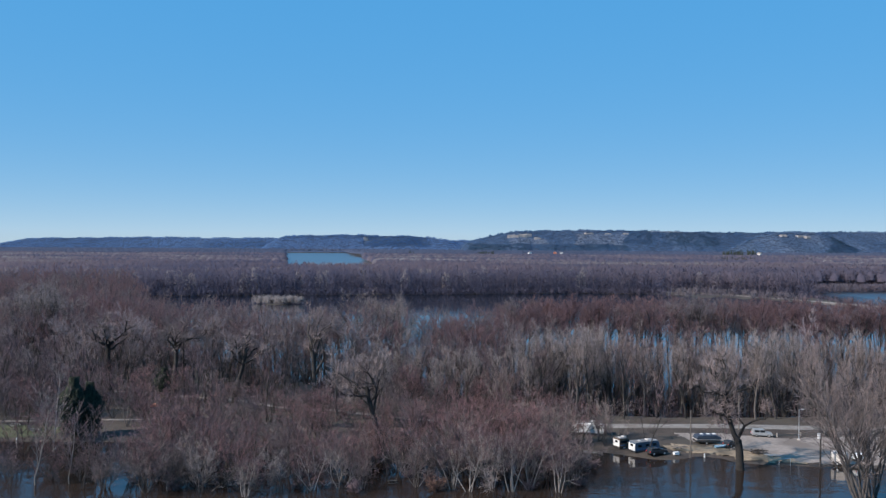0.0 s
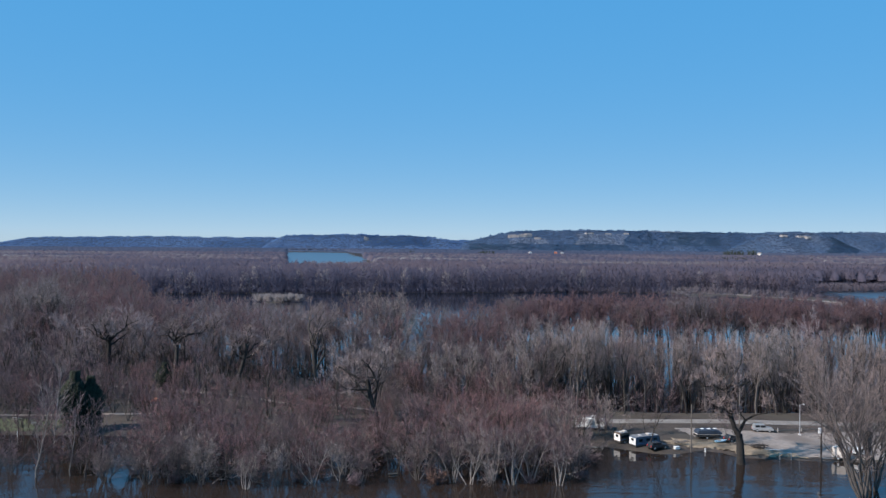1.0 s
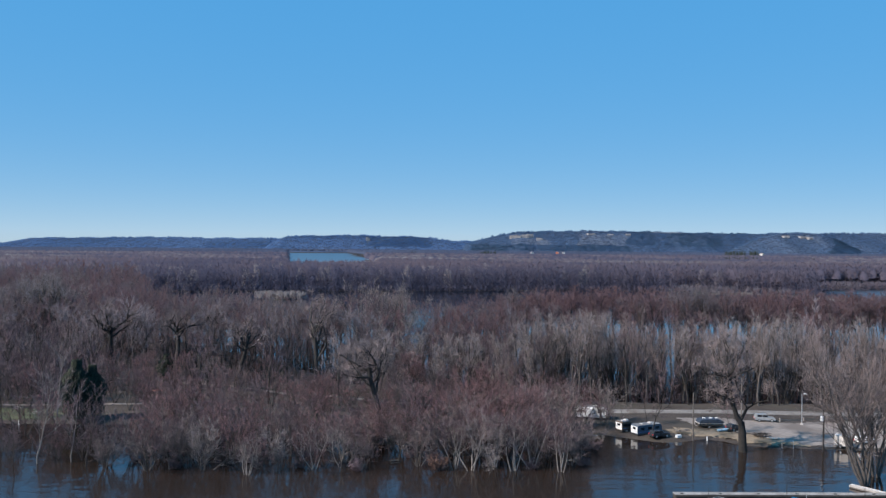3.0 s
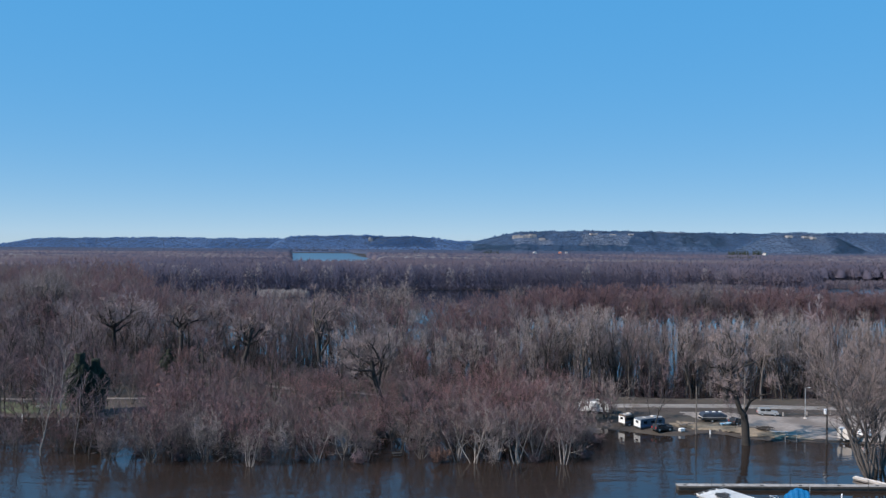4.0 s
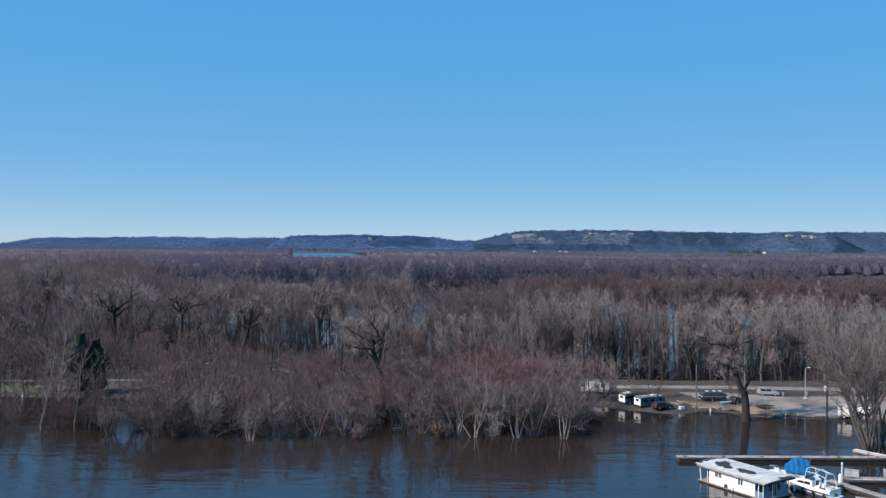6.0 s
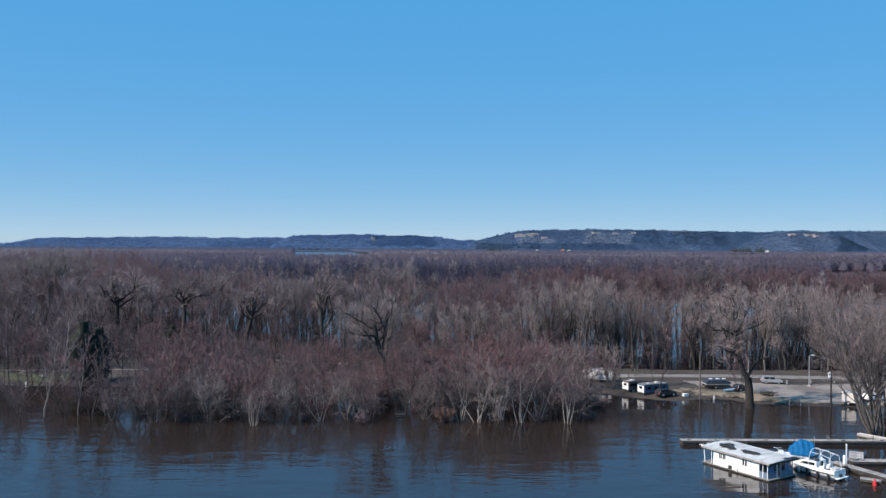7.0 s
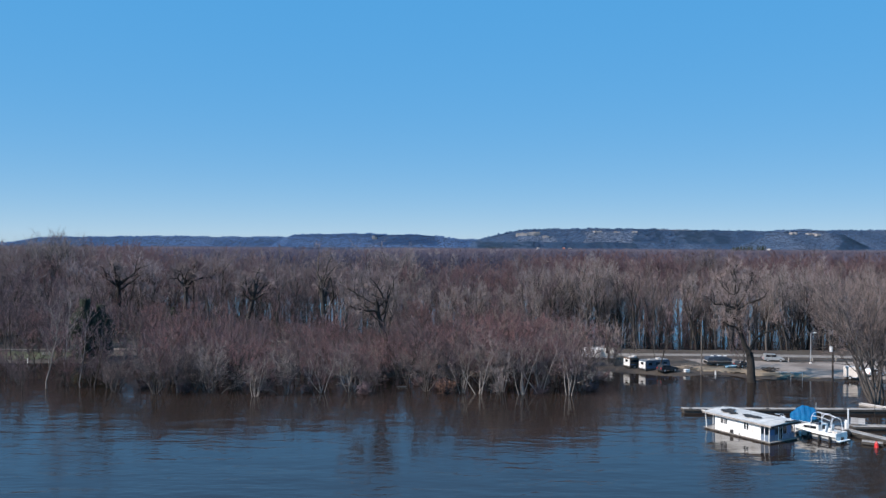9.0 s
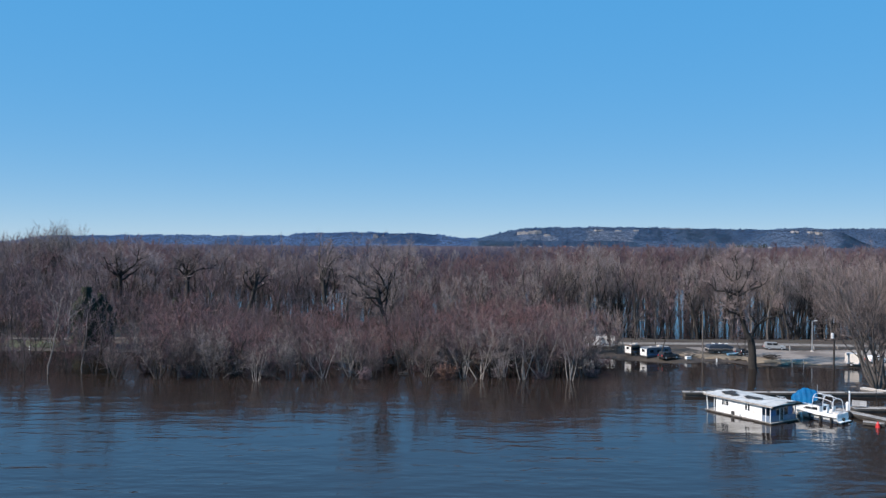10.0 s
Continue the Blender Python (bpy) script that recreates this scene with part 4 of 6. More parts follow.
def bluff(name, ridge, depth, label, seed, mat, step=14.0, spurs=0.6):
    """A wooded valley bluff: ridge is a row of (x, y, top)."""
    xs = [p[0] for p in ridge]
    cols = int((xs[-1] - xs[0]) / 14)
    rows = 22
    verts, faces = [], []
    for i in range(cols + 1):
        x = xs[0] + (xs[-1] - xs[0]) * i / cols
        y = np.interp(x, xs, [p[1] for p in ridge])
        top = np.interp(x, xs, [p[2] for p in ridge]) - 12
        gully = spurs * (170 * noise.noise((x * 0.0045, seed, 0)) + 80 * noise.noise((x * 0.013, seed, 4)) + 25 * noise.noise((x * 0.035, seed, 8)))
        for j in range(rows + 1):
            u = j / rows
            rise = min(1.0, u / 0.72) ** 1.25
            yy = y - depth * (1 - u) + gully * (1 - u)
            z = top * rise + noise.noise((x * 0.012, yy * 0.012, seed)) * 12 * rise * (1.15 - rise)
            z += (noise.noise((x * 0.05, yy * 0.05, seed + 9)) * 3.0 + noise.noise((x * 0.17, yy * 0.2, seed + 5)) * 2.2) * min(1, rise * 3)
            verts.append((x, yy, max(z, -2) if j else -2))
        verts.append((x, y + 60, -2))
    w = rows + 2
    for i in range(cols):
        for j in range(w - 1):
            faces.append((i * w + j, (i + 1) * w + j, (i + 1) * w + j + 1, i * w + j + 1))
    structure(name, mesh_of(name, verts, faces, HAZY_BLUFF_SOIL, True), label, "bluff")
    r = random.Random(seed)
    spots, ground, lean = [], [], []
    for k in range(int(cols * 14 / step * 110)):
        i, j = r.randrange(cols), r.randrange(3, rows + 1)
        x, y, z = Vector(verts[i * w + j - 1]).lerp(Vector(verts[i * w + j]), r.random())
        bare = any(nm == name and abs(x - a / 1000 * y) < wd * 0.6 and abs(z - zc) < hh * 0.8 for nm, a, zc, wd, hh in CLIFFS)
        if z > 2 and abs(x) < 0.6 * y and not bare:
            spots.append((x + r.uniform(-7, 7), y))
            ground.append(z - 1)
            ahead, aside = Vector(verts[i * w + min(j + 1, rows)]) - Vector(verts[i * w + j - 1]), Vector(verts[(i + 1) * w + j]) - Vector(verts[max(i - 1, 0) * w + j])
            lean.append(tuple((aside.cross(ahead).normalized() + Vector((0, 0, 0.15))).normalized()))
    crest = [(x0, y0, z0) for x0, y0, z0 in (verts[i * w + rows - r.randrange(0, 3)] for i in range(cols + 1) for _ in range(5)) if noise.noise((x0 * 0.011, seed, 12.0)) + 0.6 * noise.noise((x0 * 0.04, seed, 3.0)) > -0.05 and abs(x0) < 0.6 * y0]
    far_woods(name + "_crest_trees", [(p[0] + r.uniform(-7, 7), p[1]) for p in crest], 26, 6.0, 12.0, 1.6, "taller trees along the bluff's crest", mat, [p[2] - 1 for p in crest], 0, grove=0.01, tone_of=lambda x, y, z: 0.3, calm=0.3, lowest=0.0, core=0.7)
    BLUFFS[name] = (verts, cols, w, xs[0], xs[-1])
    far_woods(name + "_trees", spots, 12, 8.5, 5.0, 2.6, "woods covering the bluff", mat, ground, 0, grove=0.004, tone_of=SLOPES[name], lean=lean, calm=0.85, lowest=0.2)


def ridge_of(points, dist):
    """Ridge heights from bearings: (offset per 1000 m, rise per 1000 m over eye level)."""
    return [(a / 1000 * dist, dist, 45.8 + b / 1000 * dist) for a, b in points]


bluff("bluff_west", ridge_of([(-640, -1.5), (-548, -1), (-530, 2), (-508, 6), (-450, 6.5), (-350, 8), (-300, 7), (-200, 7.5), (-190, 6), (-120, 6.5), (0, 6), (50, 5.5), (110, 4)], 4750), 420, "long low wooded bluff in blue distance", 1.0, HAZY_BLUFF_FAR, 22.0, 0.16)
bluff("bluff_middle", ridge_of([(-222, -10.4), (-214, 1), (-195, 10), (-150, 11.5), (-100, 12), (-95, 11), (-40, 11), (-20, 9.5), (5, 6), (40, -4), (55, -10.4)], 4500), 380, "wooded bluff with a steep dark flank", 2.0, HAZY_BLUFF_FAR, 20.0, 0.35)
bluff("bluff_east", ridge_of([(18, -11.6), (24, 0), (45, 8), (60, 12), (85, 17), (120, 18.5), (180, 19.5), (250, 19), (300, 18), (380, 17), (400, 18), (480, 18.5), (640, 19)], 4050), 480, "long wooded river bluff with pale rock outcrops", 3.0, HAZY_BLUFF_WOOD, 16.0)
bluff("bluff_spur", ridge_of([(335, -13.3), (345, -9), (372, 4), (400, 17), (425, 18.5), (455, 18), (475, 13), (500, 1), (520, -9), (530, -13.3)], 3500), 300, "wooded spur standing out from the bluff", 4.0, HAZY_BLUFF_WOOD, 16.0)


# ---- roads and open ground ----
def ribbon(name, line, width, top, mat, label, category, step=4.0):
    """A strip of made ground with an uneven edge, a little proud of the soil."""
    pts = []
    for (xa, ya), (xb, yb) in zip(line, line[1:]):
        k = max(1, int(math.hypot(xb - xa, yb - ya) / step))
        pts += [Vector((xa + (xb - xa) * i / k, ya + (yb - ya) * i / k)) for i in range(k)]
    pts.append(Vector(line[-1]))
    verts, faces = [], []
    for i, p in enumerate(pts):
        d = (pts[min(i + 1, len(pts) - 1)] - pts[max(i - 1, 0)]).normalized()
        nrm = Vector((-d.y, d.x))
        for side in (-1, -0.5, 0, 0.5, 1):
            q = p + nrm * side * width / 2 * (1 + 0.18 * noise.noise((p.x * 0.2, p.y * 0.2, side)))
            verts.append((q.x, q.y, max(height(q.x, q.y), 0.3) + (top if abs(side) < 1 else -0.1)))
    for i in range(len(pts) - 1):
        for j in range(4):
            a = i * 5 + j
            faces.append((a, a + 5, a + 6, a + 1))
    return structure(name, mesh_of(name, verts, faces, mat, True), label, category)


def patch_ground(name, outline, top, mat, label, category, step=0.7):
    """A flat area of other ground inside an outline."""
    x0, x1 = min(p[0] for p in outline), max(p[0] for p in outline)
    y0, y1 = min(p[1] for p in outline), max(p[1] for p in outline)
    nx, ny = int((x1 - x0) / step) + 1, int((y1 - y0) / step) + 1
    bm = bmesh.new()
    vs = {}

    def corner(i, j):
        if (i, j) not in vs:
            x, y = x0 + i * step, y0 + j * step
            x += 0.3 * noise.noise((x * 0.9, y * 0.9, 7))
            y += 0.3 * noise.noise((x * 0.9, y * 0.9, 17))
            vs[i, j] = bm.verts.new((x, y, height(x, y) + top))
        return vs[i, j]

    for i in range(nx):
        for j in range(ny):
            px, py = x0 + (i + 0.5) * step, y0 + (j + 0.5) * step
            px += 1.6 * noise.noise((px * 0.35, py * 0.35, 3)) + 0.5 * noise.noise((px * 1.1, py * 1.1, 9))
            py += 1.2 * noise.noise((px * 0.35, py * 0.35, 5)) + 0.4 * noise.noise((px * 1.1, py * 1.1, 6))
            if inside(outline, px, py):
                f = bm.faces.new((corner(i, j), corner(i + 1, j), corner(i + 1, j + 1), corner(i, j + 1)))
                f.smooth = True
    return structure(name, bm_mesh(name, bm, mat), label, category)


ribbon("road_main", [(22, 199.3)] + [p for p in ROAD if p[0] > 22], 6.0, 0.1, ROADSTONE, "pale gravel road through the camp ground", "road")
ribbon("road_back", [p for p in ROAD if p[0] < 22] + [(22, 199.3)], 2.6, 0.1, GRAVEL, "narrow pale gravel road through the camp ground", "road")
ribbon("road_camp", [(-125, 201), (-106, 201), (-88, 203.5), (-80, 203.6), (-66, 205.5)], 2.2, 0.09, GRAVEL, "narrow pale camp road", "road")
patch_ground("parking_lot", [(58, 184), (70, 174), (74, 167.2), (92, 165.4), (140, 161.4), (150, 188), (100, 189.5), (80, 188), (66, 192), (56, 192)], 0.05, GRAVEL, "flat pale gravel parking lot", "parking")
patch_ground("bank_strip", [(50, 176), (55, 174.5), (60, 174.2), (63, 169.2), (72, 167.4), (77, 166.6), (70, 173), (62, 179), (52, 182)], 0.08, SAND, "dry yellow grass and sand along the bank", "bank")
patch_ground("lawn", [(-150, 193), (-101, 185), (-92, 185), (-90, 190), (-94, 196), (-130, 199)], 0.06, GRASS, "green spring lawn by the water", "lawn")
DITCH = material("wet_dark_ditch", (0.02, 0.018, 0.014), (0.07, 0.06, 0.045), 0.5, 0.5, 0.3)
ribbon("ditch", [(79, 190.6), (95, 193), (125, 191.5)], 2.2, 0.07, DITCH, "dark wet ditch beside the road", "ditch", 2.0)
ribbon("causeway_track", [(205, 765), (240, 756), (292, 669), (327, 590), (420, 505)], 4.0, 0.5, ROADSTONE, "pale track along a far causeway", "track", 10.0)

# ---- paints and other materials of made things ----
WHITE = material("weathered_white_paint", (0.78, 0.76, 0.72), (0.88, 0.87, 0.84), 0.9, 0.55, 0.1, patch=(0.6, 0.56, 0.5), patch_scale=0.6, patch_edge=(0.6, 0.78), spec=0.2)
ROOF_WHITE = material("white_metal_roof", (0.5, 0.475, 0.435), (0.7, 0.67, 0.62), 0.6, 0.6, 0.1, patch=(0.45, 0.44, 0.42), patch_scale=0.45, patch_edge=(0.58, 0.7), spec=0.2)
ROOF_DIRTY = material("dirty_rubber_roof", (0.13, 0.13, 0.13), (0.24, 0.235, 0.23), 0.5, 0.8, 0.1, patch=(0.4, 0.4, 0.39), patch_scale=0.8, patch_edge=(0.56, 0.66))
CREAM = material("cream_panel", (0.55, 0.5, 0.45), (0.72, 0.66, 0.6), 0.7, 0.5, 0.1)
BLUE_GREY = material("blue_grey_panel", (0.11, 0.15, 0.21), (0.19, 0.24, 0.31), 0.8, 0.5, 0.1)
# Siding colour darkened and blued for the camper's unlit long side.
SHADE_BLUE = material("shade_blue_siding", (0.06, 0.085, 0.12), (0.1, 0.135, 0.18), 0.8, 0.6, 0.1)
BLUE_PAINT = material("blue_paint", (0.05, 0.13, 0.3), (0.1, 0.24, 0.45), 1.2, 0.5, 0.1)
BROWN_PANEL = material("brown_siding", (0.07, 0.045, 0.03), (0.15, 0.1, 0.07), 1.0, 0.8, 0.2)
TARP_BLUE = material("blue_tarpaulin", (0.005, 0.08, 0.21), (0.014, 0.16, 0.34), 1.0, 0.6, 0.3, spec=0.12)
TARP_BLACK = material("black_torn_sheeting", (0.012, 0.012, 0.012), (0.05, 0.048, 0.045), 2.0, 0.8, 0.5)
TARP_NAVY = material("navy_boat_cover", (0.018, 0.028, 0.045), (0.05, 0.07, 0.1), 1.0, 0.7, 0.3)
TIMBER = material("weathered_dock_timber", (0.21, 0.185, 0.16), (0.43, 0.39, 0.35), 0.8, 0.9, 0.5, per_object=0.25)
TIMBER_WET = material("wet_dark_timber", (0.03, 0.026, 0.022), (0.09, 0.078, 0.065), 0.8, 0.7, 0.5)
STEEL = material("galvanised_steel", (0.42, 0.43, 0.44), (0.62, 0.62, 0.62), 2.0, 0.4, 0.05, metal=0.6)
DARK_STEEL = material("dark_steel", (0.04, 0.04, 0.04), (0.1, 0.095, 0.09), 2.0, 0.5, 0.1, metal=0.5)
GLASS = material("dark_window_glass", (0.01, 0.012, 0.015), (0.02, 0.023, 0.028), 1.0, 0.06)
RUBBER = material("tyre_rubber", (0.012, 0.012, 0.012), (0.03, 0.03, 0.03), 4.0, 0.85)
SILVER = material("silver_car_paint", (0.34, 0.35, 0.35), (0.44, 0.45, 0.45), 1.0, 0.3, metal=0.3)
CAR_DARK = material("dark_car_paint", (0.02, 0.022, 0.026), (0.05, 0.052, 0.056), 1.0, 0.25)
RED = material("red_plastic", (0.5, 0.02, 0.02), (0.7, 0.04, 0.035), 2.0, 0.4)
ORANGE = material("orange_canvas", (0.45, 0.12, 0.06), (0.6, 0.2, 0.1), 2.0, 0.7)
LAMP_GLASS = material("lamp_glass", (0.7, 0.7, 0.68), (0.85, 0.85, 0.83), 2.0, 0.2)
CHROME = material("pale_rail_metal", (0.7, 0.7, 0.7), (0.85, 0.85, 0.85), 2.0, 0.3, metal=0.2)


def bm_box(x0, x1, y0, y1, z0, z1, bevel=0.0):
    return box(bmesh.new(), x0, x1, y0, y1, z0, z1, bevel)


def bm_rod(a, b, r, sides=8, r2=None):
    return rod(bmesh.new(), a, b, r, sides, r2)


def bm_prism(profile, y0, y1, bevel=0.0):
    """A closed outline in x and z, drawn out along y."""
    bm = bmesh.new()
    a = [bm.verts.new((x, y0, z)) for x, z in profile]
    b = [bm.verts.new((x, y1, z)) for x, z in profile]
    bm.faces.new(a[::-1])
    bm.faces.new(b)
    for i in range(len(a)):
        j = (i + 1) % len(a)
        bm.faces.new((a[i], a[j], b[j], b[i]))
    bmesh.ops.recalc_face_normals(bm, faces=bm.faces)
    if bevel:
        bmesh.ops.bevel(bm, geom=list(bm.edges), offset=bevel, segments=2, affect="EDGES", profile=0.6)
    return bm


def wheel(root, x, y, z, r=0.36, w=0.22, name="wheel"):
    tyre = bmesh.new()
    rod(tyre, (0, -w / 2, 0), (0, w / 2, 0), r, 20)
    bmesh.ops.bevel(tyre, geom=[e for e in tyre.edges if abs(e.calc_length()) < r], offset=0.03, segments=2, affect="EDGES")
    hub = part(name, tyre, RUBBER, root, "black rubber tyre", Matrix.Translation((x, y, z)))
    part("rim", bm_rod((0, -w / 2 - 0.01, 0), (0, w / 2 + 0.01, 0), r * 0.58, 16), STEEL, hub)
    return hub


# ---- houseboat ----
def pane(root, name, x0, x1, y0, y1, z0, z1, axis, frame_mat=WHITE, glass=GLASS, bar=True):
    """A framed window standing 3 cm proud of a wall; axis: the way it faces."""
    t = 0.05
    win = bmesh.new()
    if axis == "x":
        for a in ((y0, y0 + t, z0, z1), (y1 - t, y1, z0, z1), (y0 + t, y1 - t, z0, z0 + t), (y0 + t, y1 - t, z1 - t, z1)) + (((((y0 + y1) / 2 - t / 2, (y0 + y1) / 2 + t / 2, z0 + t, z1 - t)),) if bar else ()):
            box(win, x0, x1, *a)
        fr = part(name, win, frame_mat, root)
        part("pane", bm_box(x0 + 0.015, x1 - 0.015, y0 + t, y1 - t, z0 + t, z1 - t), glass, fr)
    else:
        for a in ((x0, x0 + t, z0, z1), (x1 - t, x1, z0, z1), (x0 + t, x1 - t, z0, z0 + t), (x0 + t, x1 - t, z1 - t, z1)) + (((((x0 + x1) / 2 - t / 2, (x0 + x1) / 2 + t / 2, z0 + t, z1 - t)),) if bar else ()):
            box(win, a[0], a[1], y0, y1, a[2], a[3])
        fr = part(name, win, frame_mat, root)
        part("pane", bm_box(x0 + t, x1 - t, y0 + 0.015, y1 - 0.015, z0 + t, z1 - t), glass, fr)


def torn_sheet(sx, sy, seed, lift=0.16):
    """A crumpled torn sheet lying flat."""
    bm = bmesh.new()
    nx, ny = int(sx / 0.22) + 2, int(sy / 0.22) + 2
    vs = {}
    for i in range(nx + 1):
        for j in range(ny + 1):
            u, v = i / nx - 0.5, j / ny - 0.5
            z = 0.03 + lift * max(0, noise.noise((u * sx * 1.6, v * sy * 1.6, seed)) + 0.25)
            vs[i, j] = bm.verts.new((u * sx + 0.15 * noise.noise((u * 9, v * 9, seed + 3)), v * sy + 0.15 * noise.noise((u * 9, v * 9, seed + 6)), z))
    for i in range(nx):
        for j in range(ny):
            u, v = (i + 0.5) / nx - 0.5, (j + 0.5) / ny - 0.5
            if (2 * u) ** 2 + (2 * v) ** 2 + 0.9 * noise.noise((u * sx * 1.3, v * sy * 1.3, seed + 12)) < 0.8:
                bm.faces.new((vs[i, j], vs[i + 1, j], vs[i + 1, j + 1], vs[i, j + 1]))
    bmesh.ops.delete(bm, geom=[v for v in bm.verts if not v.link_faces], context="VERTS")
    r = bmesh.ops.extrude_face_region(bm, geom=list(bm.faces))
    for v in r["geom"]:
        if isinstance(v, bmesh.types.BMVert):
            v.co.z += 0.03
    bmesh.ops.recalc_face_normals(bm, faces=bm.faces)
    return bm


def build_houseboat():
    W, L, Z0, Z1 = 5.7, 10.3, 0.27, 2.5
    root = thing("houseboat", pose(44.35, 112.0, 0, 0, 0, 31.9), "white houseboat with torn black sheeting on its roof", "houseboat")
    hull = part("float", bm_box(-0.15, W + 0.15, -0.35, L + 0.7, -0.35, 0.17, 0.06), TIMBER_WET, root, "dark timber float")
    part("deck", bm_box(-0.25, W + 0.25, -0.5, L + 0.9, 0.174, 0.27, 0.02), TIMBER, root, "weathered plank deck")
    for k in range(6):
        part("bumper", bm_rod((-0.26, 0.8 + k * 1.9, -0.05), (-0.26, 0.8 + k * 1.9, 0.17), 0.09, 10), RUBBER, hull)
    # long sides in panels, with a porch at each end
    y = 1.25
    for k in range(6):
        y2 = y + 1.33
        part("wall_panel", bm_box(0.0, 0.09, y + 0.008, y2 - 0.008, Z0, Z1, 0.008), WHITE, root)
        part("wall_panel", bm_box(W - 0.09, W, y + 0.008, y2 - 0.008, Z0, Z1, 0.008), WHITE, root)
        y = y2
    part("back_wall", bm_box(0.1, W - 0.1, 9.12, 9.2, Z0, Z1), WHITE, root)
    part("front_wall", bm_box(0.1, W - 0.1, 1.26, 1.34, Z0, Z1), BLUE_GREY, root, "blue-grey front wall")
    for y0, y1 in ((8.2, 7.6), (7.55, 6.95)):
        pane(root, "window", -0.035, 0.03, y1, y0, 1.35, 2.2, "x")
    for y0, y1 in ((4.1, 3.7), (3.65, 3.25)):
        pane(root, "window", -0.035, 0.03, y1, y0, 1.25, 2.25, "x", bar=False)
    # glazed front porch
    for x in (0.04, 1.2, 2.05, 2.95, 3.9, 4.85, W - 0.12):
        part("post", bm_box(x, x + 0.1, -0.1, 0.0, Z0, Z1, 0.01), WHITE if x in (0.04, 2.05) else BLUE_GREY, root)
    part("side_post", bm_box(0.0, 0.1, 0.62, 0.72, Z0, Z1, 0.01), WHITE, root)
    part("side_sill", bm_box(0.01, 0.08, 0.0, 1.25, Z0, 1.15, 0.01), BLUE_GREY, root)
    part("kick_panel", bm_box(0.14, 2.0, -0.08, -0.02, Z0, 1.05, 0.01), BLUE_GREY, root)
    part("kick_panel", bm_box(3.05, W - 0.12, -0.08, -0.02, Z0, 0.95, 0.01), BLUE_GREY, root)
    pane(root, "door", 2.17, 2.94, -0.09, -0.03, Z0, 2.5, "y", WHITE)
    pane(root, "porch_window", 1.32, 2.03, -0.085, -0.03, 1.08, 2.45, "y", BLUE_GREY)
    pane(root, "porch_window", 3.07, 3.88, -0.085, -0.03, 1.0, 2.45, "y", BLUE_GREY)
    part("shutter", bm_box(4.02, 4.84, -0.085, -0.03, 1.0, 2.5, 0.01), BLUE_PAINT, root, "blue painted panel")
    part("awning_cloth", bm_box(0.2, 1.15, -0.12, -0.05, 1.1, 1.9, 0.03), BLUE_PAINT, root, "faded blue cloth")
    # roof
    part("roof", bm_prism([(-0.45, Z1 + 0.02), (W + 0.4, Z1 + 0.02), (W + 0.4, Z1 + 0.14), (W / 2, Z1 + 0.34), (-0.45, Z1 + 0.14)], -0.75, L + 0.85), ROOF_WHITE, root, "white sheet-metal roof")
    for k in range(9):
        yy = -0.4 + k * 1.5
        seam = bmesh.new()
        rod(seam, (-0.44, yy, Z1 + 0.155), (W / 2, yy, Z1 + 0.355), 0.025, 6)
        rod(seam, (W / 2, yy, Z1 + 0.355), (W + 0.38, yy, Z1 + 0.155), 0.025, 6)
        part("roof_seam", seam, ROOF_WHITE, root)
    part("fascia", bm_box(-0.5, W + 0.45, -0.83, -0.755, Z1 - 0.12, Z1 + 0.16), TARP_BLACK, root, "dark front fascia")
    part("fascia", bm_box(-0.53, -0.455, -0.75, L + 0.85, Z1 - 0.08, Z1 + 0.15), TIMBER, root, "weathered grey fascia board")
    part("corner_post", bm_rod((0.05, L + 0.5, Z0), (0.0, L + 0.7, Z1), 0.07, 8), WHITE, root)
    part("corner_post", bm_rod((W - 0.05, L + 0.5, Z0), (W, L + 0.7, Z1), 0.07, 8), WHITE, root)
    part("corner_post", bm_rod((0.05, 9.6, Z0), (0.05, 9.6, Z1), 0.05, 8), WHITE, root)
    for k in range(4):
        part("rafter", bm_box(-0.3 + k * 1.5, -0.18 + k * 1.5, L + 0.5, L + 1.15, Z1 + 0.16, Z1 + 0.3), ROOF_WHITE, root)
    # on the roof: torn sheeting
    tilt = math.degrees(math.atan2(0.2, W / 2 + 0.45))
    for x, yy, sx, sy, turn, k in ((2.2, 8.8, 2.2, 2.8, -20, 1), (1.5, 7.2, 1.2, 1.6, -30, 2), (1.9, 4.2, 1.6, 2.9, 10, 3), (2.9, 8.6, 1.0, 1.2, 50, 4)):
        z = Z1 + 0.14 + (x + 0.45) * 0.2 / (W / 2 + 0.45)
        part("torn_sheet", torn_sheet(sx, sy, k * 7.3), TARP_BLACK, root, "crumpled black roof sheeting", pose(x, yy, z + 0.03, 0, -tilt, turn))
    for k in range(6):
        x = 3.0 + k * 0.52
        part("torn_sheet", torn_sheet(0.6, 0.7, k + 31.0, 0.1), TARP_BLACK, root, "", pose(x, -0.55, Z1 + 0.36 - 0.2 * (x - W / 2) / 3.25, 0, tilt, 40 * k))
    part("wall_box", bm_box(-0.3, -0.02, 5.9, 6.3, 0.275, 0.8, 0.04), DARK_STEEL, root, "dark metal box")
    part("gas_bottle", bm_rod((-0.2, 4.9, 0.275), (-0.2, 4.9, 0.65), 0.13, 12), WHITE, root)


build_houseboat()


